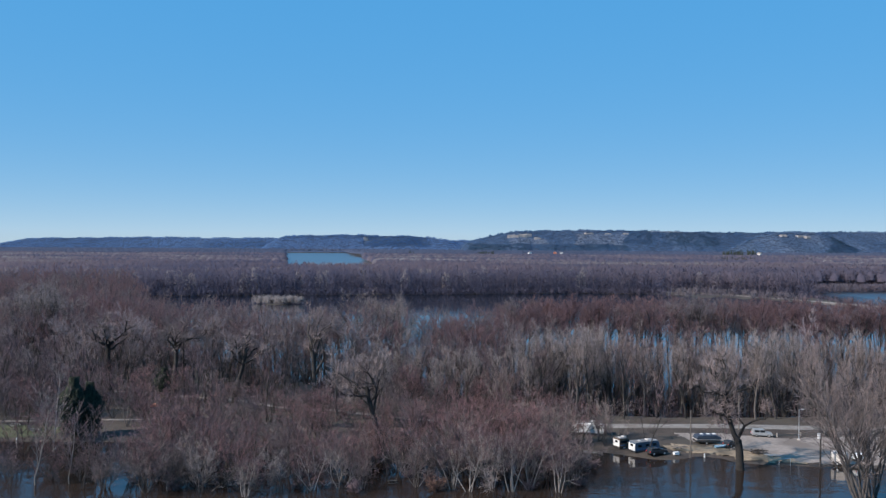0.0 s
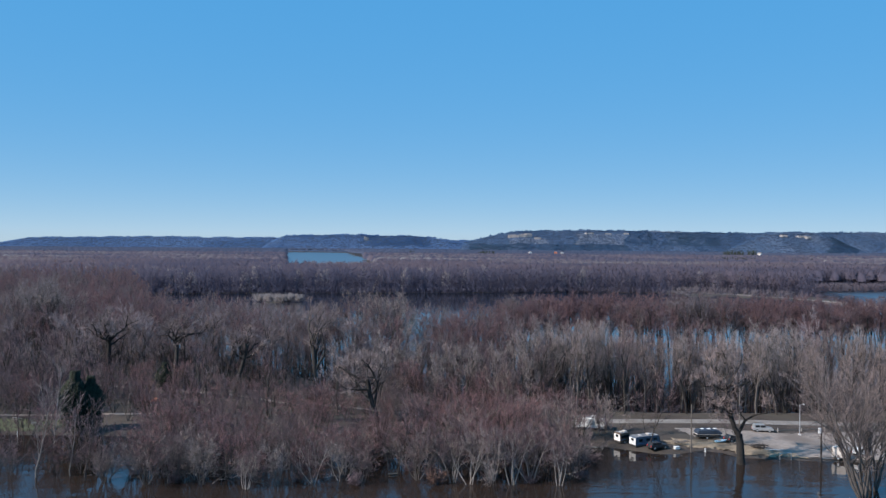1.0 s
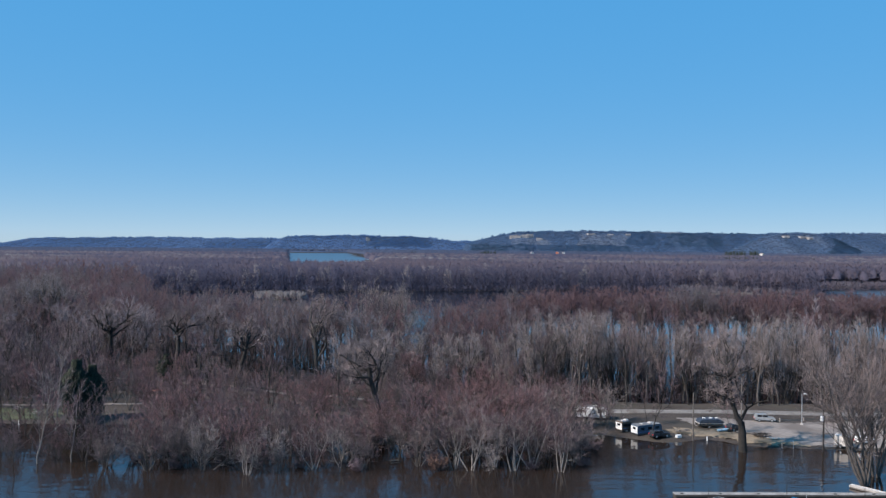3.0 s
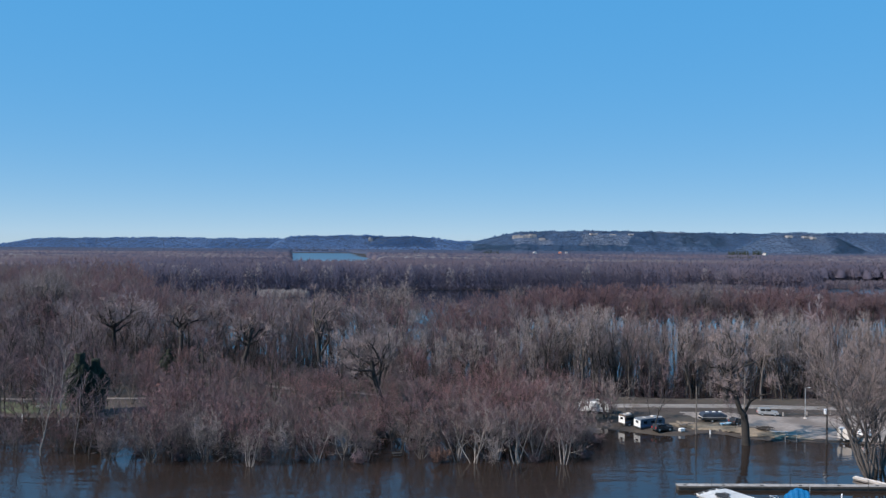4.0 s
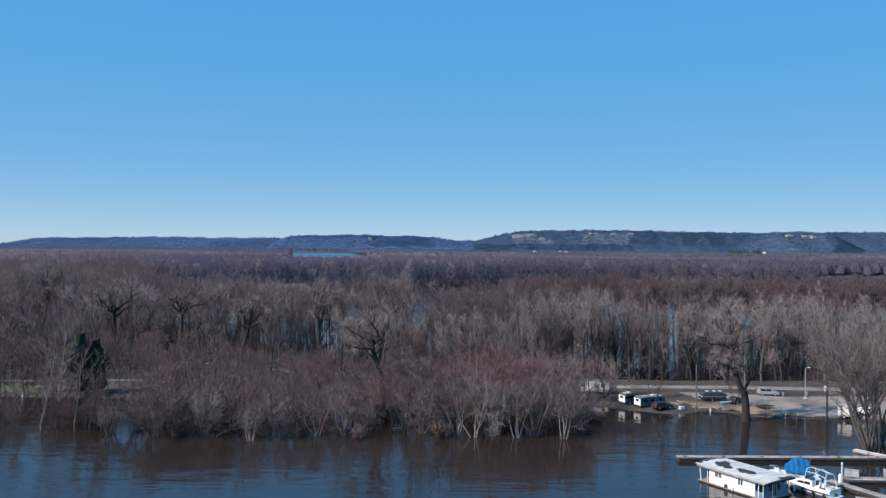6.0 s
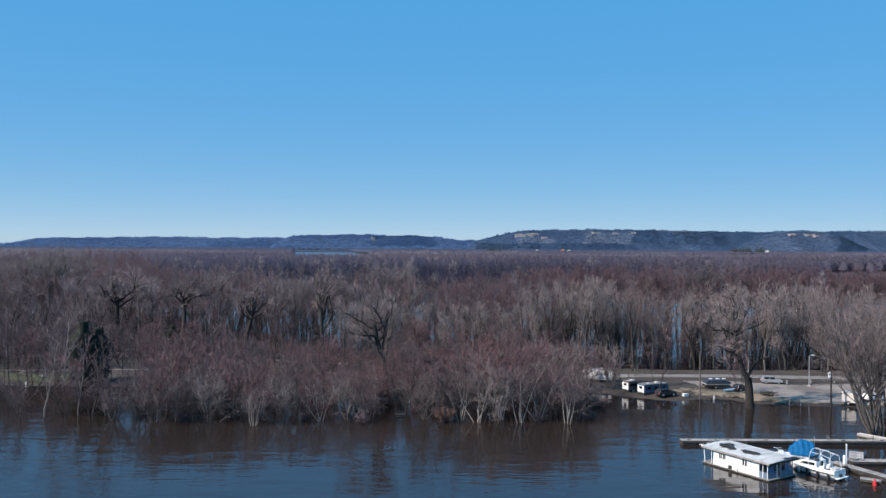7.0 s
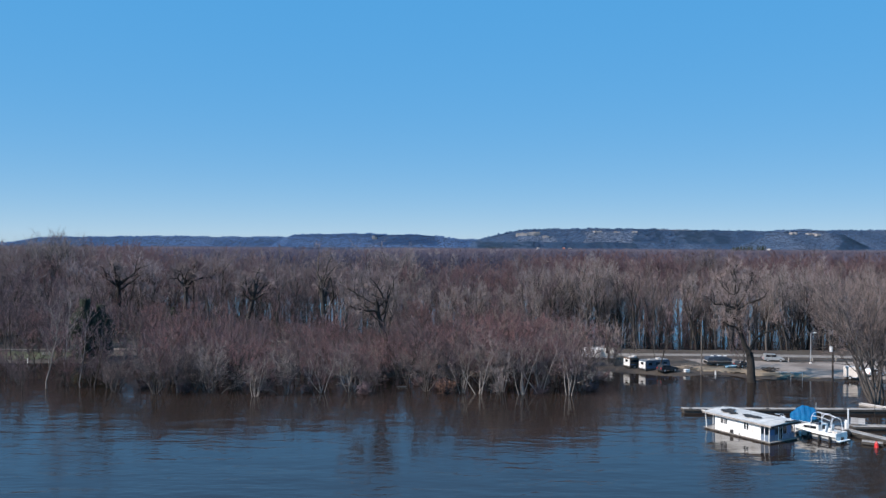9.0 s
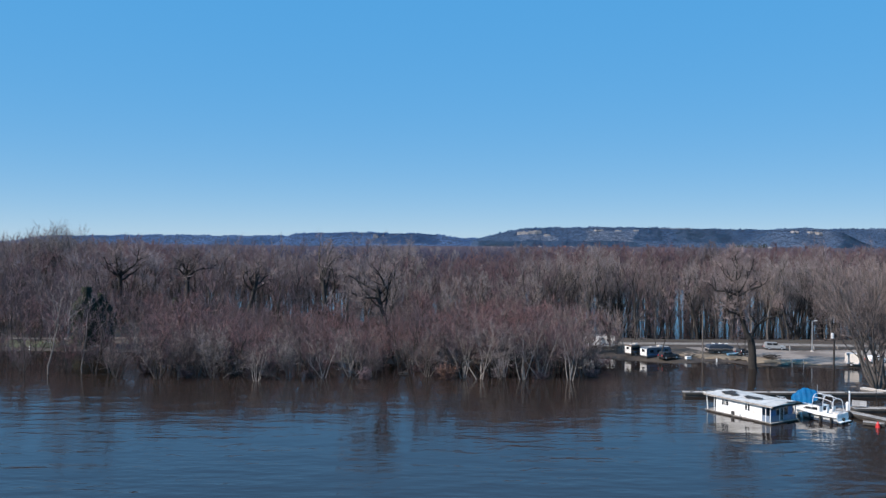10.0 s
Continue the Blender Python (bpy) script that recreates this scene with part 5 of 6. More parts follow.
def hull_mesh(length, beam, depth, flare=0.25, rake=0.3):
    """A boat hull with a pointed bow toward +x; deck level at z = 0."""
    bm = bmesh.new()
    n, rows = 12, []
    for i in range(n + 1):
        u = i / n
        half = beam / 2 * (1 - max(0, (u - 0.45) / 0.55) ** 2.2) + 0.02
        x = length * (u - 0.5)
        row = []
        for s, zz in ((-1, 0), (-1 + flare, -depth * 0.6), (0, -depth), (1 - flare, -depth * 0.6), (1, 0)):
            row.append(bm.verts.new((x - rake * u * (-zz / depth), half * s, zz + 0.25 * u * u * (1 if zz > -depth else 0.4))))
        rows.append(row)
    for a, b in zip(rows, rows[1:]):
        for j in range(4):
            bm.faces.new((a[j], b[j], b[j + 1], a[j + 1]))
        bm.faces.new((a[4], b[4], b[0], a[0]))
    bm.faces.new(rows[0])
    bm.faces.new(rows[-1][::-1])
    bmesh.ops.recalc_face_normals(bm, faces=bm.faces)
    return bm


def pipe(root, name, pts, r, mat, label=""):
    bm = bmesh.new()
    for a, b in zip(pts, pts[1:]):
        rod(bm, a, b, r, 6)
    return part(name, bm, mat, root, label)


def build_cruiser():
    """White motor cruiser with a bare canopy frame; its stern looks out over the river."""
    root = thing("motor_cruiser", pose(52.9, 116.2, 0.9, 0, 0, 124), "white motor cruiser with a bare pipe canopy frame", "boat")
    part("hull", hull_mesh(7.6, 3.0, 1.25), WHITE, root, "white fibreglass hull")
    for s in (-1, 1):
        part("rubbing_strake", bm_box(-3.75, 0.6, s * 1.5 - 0.04, s * 1.5 + 0.04, -0.14, -0.03, 0.01), TARP_BLACK, root)
        # Dark strip standing in for shade on the lower hull.
        part("hull_shade_strip", bm_box(-3.75, 0.4, s * 1.36 - 0.05, s * 1.36 + 0.05, -0.86, -0.5, 0.02), TARP_NAVY, root)
        part("side_deck", bm_box(-3.7, -0.9, s * 1.36 - 0.12, s * 1.36 + 0.12, 0.0, 0.42, 0.04), WHITE, root)
    cab = part("cabin", bm_prism([(-1.0, 0.0), (3.0, 0.16), (2.4, 0.5), (1.3, 0.95), (0.2, 1.15), (-1.0, 1.15)], -1.2, 1.2, 0.06), WHITE, root)
    for s in (-1, 1):
        part("cabin_window", bm_prism([(-0.7, 0.55), (1.5, 0.5), (1.1, 0.82), (-0.7, 0.95)], s * 1.215 - 0.012, s * 1.215 + 0.012), GLASS, cab)
    for k in (-0.78, 0.0, 0.78):
        part("windscreen", bm_prism([(0.3, 1.16), (0.34, 1.16), (-0.1, 1.75), (-0.14, 1.75)], k - 0.36, k + 0.36), GLASS, cab)
        pipe(cab, "windscreen_post", [(0.32, k - 0.38, 1.14), (-0.12, k - 0.38, 1.78)], 0.03, CHROME)
    part("transom", bm_box(-3.78, -3.62, -1.4, 1.4, 0.0, 0.5, 0.04), WHITE, root)
    part("cockpit_floor", bm_box(-3.6, -1.0, -1.2, 1.2, 0.01, 0.05), TARP_NAVY, root, "dark cockpit floor")
    part("engine_box", bm_box(-3.5, -2.7, -0.65, 0.65, 0.06, 0.62, 0.06), CREAM, root)
    for yy in (-0.75, 0.75):
        part("seat", bm_box(-2.0, -1.4, yy - 0.3, yy + 0.3, 0.06, 0.62, 0.07), WHITE, root)
        part("seat_back", bm_box(-2.1, -1.95, yy - 0.3, yy + 0.3, 0.62, 1.15, 0.05), WHITE, root)
    part("helm_console", bm_box(-1.0, -0.5, 0.3, 1.0, 1.16, 1.5, 0.06), TARP_NAVY, root)
    part("bulkhead_door", bm_box(-1.04, -1.01, -0.45, 0.2, 0.06, 1.05, 0.01), GLASS, root, "dark cabin door")
    part("swim_platform", bm_box(-4.3, -3.8, -1.3, 1.3, -0.62, -0.5, 0.03), WHITE, root)
    for x, lean in ((0.2, -0.25), (-1.5, -0.1), (-3.2, 0.25)):
        top = 2.75 if x > -3 else 2.45
        pipe(root, "canopy_hoop", [(x, -1.35, 0.4), (x + lean, -1.35, top - 0.95), (x + lean, -1.2, top - 0.4), (x + lean, -0.8, top - 0.08), (x + lean, -0.3, top), (x + lean, 0.3, top), (x + lean, 0.8, top - 0.08),
                                   (x + lean, 1.2, top - 0.4), (x + lean, 1.35, top - 0.95), (x, 1.35, 0.4)], 0.042, CHROME)
    for yy in (-1.2, 0.0, 1.2):
        pipe(root, "canopy_rail", [(-0.05, yy, 2.37 if yy else 2.75), (-1.6, yy, 2.37 if yy else 2.75), (-2.95, yy, 2.07 if yy else 2.45)], 0.045, CHROME)
    for s in (-1, 1):
        pipe(root, "bow_rail", [(0.8, s * 1.38, 0.1), (1.2, s * 1.3, 0.72), (2.7, s * 0.85, 0.82), (3.7, 0.0, 0.92)], 0.03, CHROME)
    part("stern_drive", bm_box(-4.05, -3.8, -0.22, 0.22, -0.95, -0.1, 0.05), TARP_BLACK, root)
    for x in (1.6, 0.2, -1.4, -3.0):
        part("fender", bm_rod((x, 1.66 - 0.14 * max(0, x), -0.85), (x, 1.66 - 0.14 * max(0, x), -0.15), 0.15, 10), TARP_BLACK if x < 1 else WHITE, root)
    part("life_ring", bm_rod((-1.07, -0.7, 0.7), (-1.02, -0.7, 0.7), 0.3, 14), WHITE, root)


build_cruiser()


def tarp_mesh(sx, sy, peak, seed):
    """A tarpaulin hung over a ridge pole, with folds."""
    bm = bmesh.new()
    nx, ny = 16, 14
    grid = []
    for i in range(nx + 1):
        row = []
        for j in range(ny + 1):
            u, v = i / nx * 2 - 1, j / ny * 2 - 1
            z = peak * (1 - abs(v) ** 1.5) ** 0.8 * (1 - 0.5 * max(0, u) ** 1.4 - 0.18 * max(0, -u)) + 0.14 * noise.noise((u * 3, v * 4, seed)) + 0.06 * math.sin(u * 14 + v * 2)
            row.append(bm.verts.new((u * sx / 2 * (1 + 0.08 * noise.noise((v * 2, seed, 1))), v * sy / 2 * (1 + 0.1 * noise.noise((u * 3, seed, 2))), max(z, -0.3))))
        grid.append(row)
    for i in range(nx):
        for j in range(ny):
            bm.faces.new((grid[i][j], grid[i + 1][j], grid[i + 1][j + 1], grid[i][j + 1]))
    for j in (0, nx):
        mid = bm.verts.new((grid[j][ny // 2].co.x, 0, 0))
        for k in range(ny):
            bm.faces.new((grid[j][k], grid[j][k + 1], mid) if j == 0 else (grid[j][k + 1], grid[j][k], mid))
    bmesh.ops.recalc_face_normals(bm, faces=bm.faces)
    return bm


boat = thing("covered_boat", pose(53.6, 123.6, 0.7, 0, 0, 165), "white boat under a bright blue tarpaulin", "boat")
part("hull", hull_mesh(7.0, 2.6, 1.0), WHITE, boat, "white hull")
part("tarpaulin", tarp_mesh(3.4, 2.6, 2.25, 2.0), TARP_BLUE, boat, "bright blue folded tarpaulin", pose(-0.6, 0, 0.25))
part("ridge_pole", bm_rod((-2.4, 0, 0.2), (-2.4, 0, 3.0), 0.04, 6), STEEL, boat)
pipe(boat, "bow_rail", [(1.9, -1.0, 0.2), (2.1, -0.95, 0.75), (3.4, 0, 0.95), (2.1, 0.95, 0.75), (1.9, 1.0, 0.2)], 0.03, CHROME)
part("bow_seat", bm_box(2.0, 2.7, -0.5, 0.5, 0.12, 0.5, 0.06), WHITE, boat)


# ---- docks ----
def dock(name, a, b, width, label, top=0.55, plank=0.0, wet=TIMBER_WET, deck=TIMBER):
    """A floating dock from a to b: dark float, plank deck, edge boards."""
    a, b = Vector((*a, 0)), Vector((*b, 0))
    d = b - a
    L = d.length
    root = thing(name, Matrix.Translation(a) @ Matrix.Rotation(math.atan2(d.y, d.x), 4, "Z"), label, "dock")
    part("float", bm_box(0, L, -width / 2 + 0.08, width / 2 - 0.08, -0.3, top - 0.12, 0.03), wet, root, "dark wet float")
    if plank:
        k = 0
        me = bm_mesh("plank", bm_box(0.01, plank - 0.012, -width / 2, width / 2, 0, 0.05, 0.006), deck)
        while (k + 1) * plank <= L:
            ob = part("plank", me, None, root, "", pose(k * plank, 0, top - 0.116 + 0.006 * ((k * 7) % 3)))
            k += 1
    else:
        part("deck", bm_box(0, L, -width / 2, width / 2, top - 0.116, top - 0.04, 0.01), deck, root)
    for s in (-1, 1):
        part("edge_board", bm_box(0, L, s * width / 2 - 0.05 + 0.06 * s, s * width / 2 + 0.05 + 0.06 * s, top - 0.34, top - 0.02, 0.01), deck if s > 0 else wet, root)
    return root


boom = dock("breakwater_dock", (38.4, 132.8), (92.0, 133.6), 1.3, "long dark timber breakwater floating on the river", 0.75)
for k in range(9):
    x = 1.0 + k * 6.4
    part("cleat", bm_box(x, x + 0.5, -0.3, -0.1, 0.71, 0.85, 0.03), DARK_STEEL, boom)
for k in (5, 18, 31):
    part("mast", bm_rod((k + 0.5, -0.75, -0.5), (k + 0.5, -0.75, 1.9 if k != 18 else 2.6), 0.05, 6), DARK_STEEL, boom)
dock("finger_dock", (57.5, 120.6), (66.5, 103.0), 1.5, "weathered grey plank dock", 0.6, 0.24)
dock("cross_dock", (60.6, 121.4), (76.0, 121.0), 1.6, "weathered grey plank dock", 0.6, 0.24)
dock("small_float", (57.6, 112.6), (59.9, 111.3), 1.2, "small pale swim float", 0.45, 0.2)
dock("bank_gangway", (71.0, 139.4), (74.6, 134.6), 0.8, "pale gangway lying between tree and breakwater", 0.55, 0.3, TIMBER, CREAM)


def ramp(x, y, turn, length, width, rise):
    root = thing("tilted_ramp", pose(x, y, 0.58, 0, 0, turn), "tilted grey plank ramp resting on the dock", "ramp", "ramps on the dock")
    ang = math.degrees(math.atan2(rise, length))
    k = 0
    me = bm_mesh("plank", bm_box(0.01, 0.28, -width / 2, width / 2, 0.06, 0.11, 0.006), TIMBER)
    while (k + 1) * 0.3 <= length:
        part("plank", me, None, root, "", pose(0, 0, 0, 0, -ang, 0) @ pose(k * 0.3, 0, 0.02))
        k += 1
    for s in (-1, 1):
        part("beam", bm_box(0, length, s * width / 2 - 0.12 * s - 0.05, s * width / 2 - 0.12 * s + 0.05, -0.04, 0.075), TIMBER_WET, root, "", pose(0, 0, 0, 0, -ang, 0))
    part("prop", bm_rod((length * 0.8, 0, -0.02), (length * 0.8, 0, rise * 0.8), 0.06, 6), DARK_STEEL, root)


ramp(61.6, 121.6, 63, 4.4, 2.0, 0.2)
ramp(67.6, 121.6, 63, 4.4, 2.0, 0.2)
post = thing("mooring_post", pose(59.6, 120.5, 0), "tall white steel mooring post through the dock", "post")
part("pole", bm_rod((0, 0, -1), (0, 0, 3.1), 0.11, 10), CHROME, post)
part("cap", bm_rod((0, 0, 3.1), (0, 0, 3.25), 0.14, 10, 0.05), WHITE, post)
post = thing("dock_bollard", pose(58.7, 119.3, 0.56), "white round-topped bollard on the dock", "bollard")
part("shaft", bm_rod((0, 0, 0), (0, 0, 0.9), 0.2, 10), WHITE, post)
part("knob", bm_rod((0, 0, 0.9), (0, 0, 1.3), 0.26, 10, 0.12), WHITE, post)
tyre = thing("tyre_fender", pose(57.9, 117.2, 0.35, 0, 0, -63), "black tyre hung on the dock side", "tyre")
part("tread", bm_rod((0, -0.14, 0), (0, 0.14, 0), 0.5, 18), RUBBER, tyre)
part("hub", bm_rod((0, -0.15, 0), (0, 0.15, 0), 0.24, 14), DARK_STEEL, tyre)
buoy = thing("buoy", pose(58.6, 110.6, 0), "red plastic buoy floating by the dock", "buoy")
part("float", bm_rod((0, 0, -0.3), (0, 0, 0.5), 0.36, 14, 0.22), RED, buoy)
part("top", bm_rod((0, 0, 0.5), (0, 0, 0.85), 0.22, 14, 0.05), RED, buoy)


# ---- campers and vehicles on the bank ----
def camper(name, x, y, turn, L, W, Hh, label, side, end, low=0.55, slide=False):
    """A travel trailer whose lower left near corner stands at x, y."""
    z = height(x, y) + 0.02
    root = thing(name, pose(x, y, z, 0, 0, turn), label, "camper", "")
    prof = [(0.0, low), (L - 0.35, low), (L, low + 0.5), (L - 0.08, Hh - 0.45), (L - 0.5, Hh), (0.25, Hh), (0.0, Hh - 0.25)]
    body = part("body", bm_prism(prof, 0.0, W, 0.04), side, root)
    part("end_panel", bm_box(-0.03, -0.004, 0.08, W - 0.08, low + 0.1, Hh - 0.28, 0.01), end, body, "white end wall")
    part("end_window", bm_box(-0.06, -0.034, W * 0.3, W * 0.7, low + (Hh - low) * 0.5, low + (Hh - low) * 0.78, 0.01), GLASS, body)
    part("roof", bm_box(0.2, L - 0.45, 0.04, W - 0.04, Hh + 0.004, Hh + 0.05, 0.01), ROOF_DIRTY, root, "dull grey roof")
    part("roof_vent", bm_box(L * 0.25, L * 0.25 + 0.5, W * 0.35, W * 0.65, Hh + 0.054, Hh + 0.16, 0.03), CREAM, root)
    part("air_conditioner", bm_box(L * 0.58, L * 0.58 + 0.8, W * 0.3, W * 0.7, Hh + 0.054, Hh + 0.3, 0.06), CREAM, root)
    for u in (0.12, 0.42, 0.72):
        part("window", bm_box(L * u, L * u + 0.95, -0.03, -0.004, low + (Hh - low) * 0.45, low + (Hh - low) * 0.75, 0.01), GLASS, root)
    part("door", bm_box(L * 0.58, L * 0.58 + 0.7, -0.028, -0.004, low + 0.08, Hh - 0.4, 0.01), side, root)
    part("stripe", bm_box(0.1, L - 0.3, -0.018, -0.003, low + 0.35, low + 0.47), BLUE_PAINT, root)
    part("skirt", bm_box(0.1, L - 0.5, 0.12, W - 0.12, 0.12, low - 0.004), DARK_STEEL, root)
    for yy in (0.14, W - 0.14):
        for u in (0.44, 0.56):
            wheel(root, L * u, yy, 0.34, 0.34, 0.22)
    pipe(root, "tow_bar", [(L - 0.2, W * 0.2, 0.5), (L + 1.1, W / 2, 0.45), (L - 0.2, W * 0.8, 0.5)], 0.05, DARK_STEEL)
    part("jack", bm_rod((L + 1.0, W / 2, 0.0), (L + 1.0, W / 2, 0.7), 0.05, 6), STEEL, root)
    if slide:
        part("slide_out", bm_box(L * 0.25, L * 0.25 + 2.6, -0.6, -0.02, low + 0.35, Hh - 0.25, 0.03), WHITE, root)
    return root


camper("camper", 42.2, 173.6, 24, 6.6, 2.4, 2.4, "white travel trailer with shade painted blue into its long sides, parked on the bank", SHADE_BLUE, WHITE)
camper("camper", 39.4, 176.2, 28, 2.7, 2.2, 2.4, "small brown-sided camper with a white end", BROWN_PANEL, WHITE)
camper("fifth_wheel_camper", 31.2, 190.4, -14, 7.6, 2.5, 2.95, "large white camper with a slide-out room", WHITE, WHITE, slide=True)
chest = thing("cooler", pose(50.8, 172.6, height(50.8, 172.6), 0, 0, 20), "white plastic cooler on the bank", "cooler")
part("box", bm_box(-0.6, 0.6, -0.35, 0.35, 0.0, 0.5, 0.05), WHITE, chest)
part("lid", bm_box(-0.62, 0.62, -0.37, 0.37, 0.504, 0.62, 0.04), WHITE, chest)


def car(name, x, y, turn, label, paint, L=4.7, tall=1.75, pickup=False):
    z = height(x, y) + 0.06
    root = thing(name, pose(x, y, z, 0, 0, turn), label, "car")
    W = 1.85
    part("body", bm_prism([(-L / 2, 0.4), (L / 2, 0.4), (L / 2, 0.78), (L / 2 - 0.25, 0.98), (L / 2 - 1.2, 1.05), (-L / 2 + 0.05, 1.05), (-L / 2, 0.8)], -W / 2, W / 2, 0.06), paint, root)
    back = -0.2 if pickup else -L / 2 + 0.15
    part("cabin", bm_prism([(back, 1.0), (L / 2 - 1.25, 1.0), (L / 2 - 1.95, tall), (back + 0.2, tall)], -W / 2 + 0.1, W / 2 - 0.1, 0.05), paint, root)
    for s in (-1, 1):
        yy = s * (W / 2 - 0.09)
        for a, b in ((0.06, 0.46), (0.52, 0.94)):
            x0, x1 = back + 0.25 + a * (L / 2 - 1.9 - back), back + 0.25 + b * (L / 2 - 1.9 - back)
            part("side_window", bm_box(x0, x1, yy - 0.02, yy + 0.02, 1.12, tall - 0.12, 0.01), GLASS, root)
        for u in (-0.3, 0.31):
            wheel(root, L * u, s * (W / 2 - 0.1), 0.36, 0.36, 0.22)
        part("headlight", bm_box(L / 2 - 0.06, L / 2 + 0.02, s * 0.62 - 0.16, s * 0.62 + 0.16, 0.66, 0.8, 0.02), LAMP_GLASS, root)
        part("tail_light", bm_box(-L / 2 - 0.02, -L / 2 + 0.05, s * 0.72 - 0.1, s * 0.72 + 0.1, 0.65, 0.95, 0.02), RED, root)
    part("windscreen", bm_prism([(L / 2 - 1.33, 1.08), (L / 2 - 1.3, 1.08), (L / 2 - 1.9, tall - 0.08), (L / 2 - 1.93, tall - 0.08)], -W / 2 + 0.22, W / 2 - 0.22), GLASS, root)
    part("bumper", bm_box(L / 2 - 0.02, L / 2 + 0.1, -W / 2 + 0.05, W / 2 - 0.05, 0.38, 0.58, 0.03), DARK_STEEL, root)
    part("bumper", bm_box(-L / 2 - 0.1, -L / 2 + 0.02, -W / 2 + 0.05, W / 2 - 0.05, 0.38, 0.58, 0.03), DARK_STEEL, root)
    return root


car("sport_utility_car", 76.0, 189.4, -8, "silver sport utility car parked on the gravel lot", SILVER)
car("black_car", 46.6, 172.5, 20, "black car parked beside a travel trailer", CAR_DARK, 4.3, 1.5)
car("dark_car", 65.2, 179.6, 30, "small dark car parked under a young tree", CAR_DARK, 3.6, 1.45)
car("white_car", 88.6, 168.2, 20, "white car parked beside a cargo trailer", WHITE, 4.4, 1.5)

box_trailer = thing("cargo_trailer", pose(82.9, 166.1, height(82.9, 166.1) + 0.05, 0, 0, -42), "cream enclosed cargo trailer on the gravel lot", "trailer")
part("box", bm_prism([(-1.35, 0.5), (1.2, 0.5), (1.4, 0.9), (1.4, 2.3), (1.2, 2.6), (-1.35, 2.6)], -1.0, 1.0, 0.04), CREAM, box_trailer)
part("rear_door", bm_box(-1.39, -1.354, -0.9, 0.9, 0.58, 2.5, 0.01), CREAM, box_trailer)
part("trim", bm_box(-1.3, 1.15, -1.03, -1.004, 0.5, 0.6), STEEL, box_trailer)
for s in (-1, 1):
    wheel(box_trailer, -0.1, s * 0.98, 0.34, 0.34, 0.2)
    part("mudguard", bm_box(-0.55, 0.35, s * 1.0 - 0.14, s * 1.0 + 0.14, 0.74, 0.8, 0.02), DARK_STEEL, box_trailer)
pipe(box_trailer, "tow_bar", [(1.2, -0.7, 0.45), (2.4, 0, 0.45), (1.2, 0.7, 0.45)], 0.05, DARK_STEEL)

pontoon = thing("pontoon_boat", pose(60.8, 182.4, height(60.8, 182.4), 0, 0, 3), "pontoon boat under a dark cover on a trailer", "boat")
for s in (-1, 1):
    part("pontoon", bm_rod((-3.0, s * 0.85, 0.75), (2.6, s * 0.85, 0.75), 0.3, 14), DARK_STEEL, pontoon)
part("deck", bm_box(-3.0, 2.9, -1.2, 1.2, 1.06, 1.16, 0.02), CREAM, pontoon)
part("cover", bm_prism([(-2.9, 1.17), (2.7, 1.17), (2.8, 1.6), (1.5, 2.0), (-0.5, 2.15), (-2.6, 1.95), (-2.9, 1.5)], -1.25, 1.25, 0.1), TARP_NAVY, pontoon, "dark navy boat cover")
for k in (-1.8, -0.2, 1.2):
    part("folded_canopy", bm_box(k, k + 0.7, -0.3, 0.3, 2.12, 2.26, 0.05), WHITE, pontoon)
for s in (-1, 1):
    wheel(pontoon, -0.6, s * 1.0, 0.33, 0.33, 0.2)
part("trailer_frame", bm_box(-3.0, 3.6, -0.08, 0.08, 0.35, 0.47, 0.02), DARK_STEEL, pontoon)
skiff = thing("skiff", pose(62.4, 178.3, height(62.4, 178.3) + 0.45, 0, 0, 10), "small pale blue skiff drawn up on the bank", "boat")
part("hull", hull_mesh(2.6, 1.2, 0.45), material("pale_blue_hull", (0.25, 0.42, 0.52), (0.4, 0.58, 0.66), 1.0, 0.5), skiff)
part("thwart", bm_box(-0.5, -0.2, -0.5, 0.5, 0.004, 0.06), TIMBER, skiff)


def heap(name, x, y, seed, n, spread, mat, label, pale=0):
    """A heap of tangled limbs."""
    r = random.Random(seed)
    root = thing(name, pose(x, y, height(x, y)), label, "brush pile")
    for k in range(n):
        a, b = r.uniform(0, 6.28), r.uniform(0.1, 0.9)
        c = Vector((r.gauss(0, spread * 0.35), r.gauss(0, spread * 0.25), 0.15 + abs(r.gauss(0.35, 0.3))))
        d = Vector((math.cos(a), math.sin(a) * 0.7, r.uniform(-0.25, 0.35))) * r.uniform(0.6, spread * 0.5)
        part("limb", bm_rod(c - d, c + d, r.uniform(0.05, 0.17), 6, 0.04), mat, root)
    for k in range(pale):
        part("plank", bm_box(0, 2.6, -0.1, 0.1, 0.0, 0.06), CREAM, root, "pale plank", pose(0.8 + 0.4 * k, -0.9 - 0.5 * k, 0.12, 0, -4, -28 + 9 * k))


heap("brush_pile", 68.8, 173.4, 5, 34, 1.9, BARK_DARK, "dark heap of driftwood with pale planks on the bank", 3)
heap("brush_pile", 52.5, 176.5, 6, 18, 2.2, BARK_GREY, "grey driftwood strewn along the bank")
heap("brush_pile", 70.6, 165.4, 7, 6, 0.8, BARK_DARK, "few sticks lying in the shallow water")


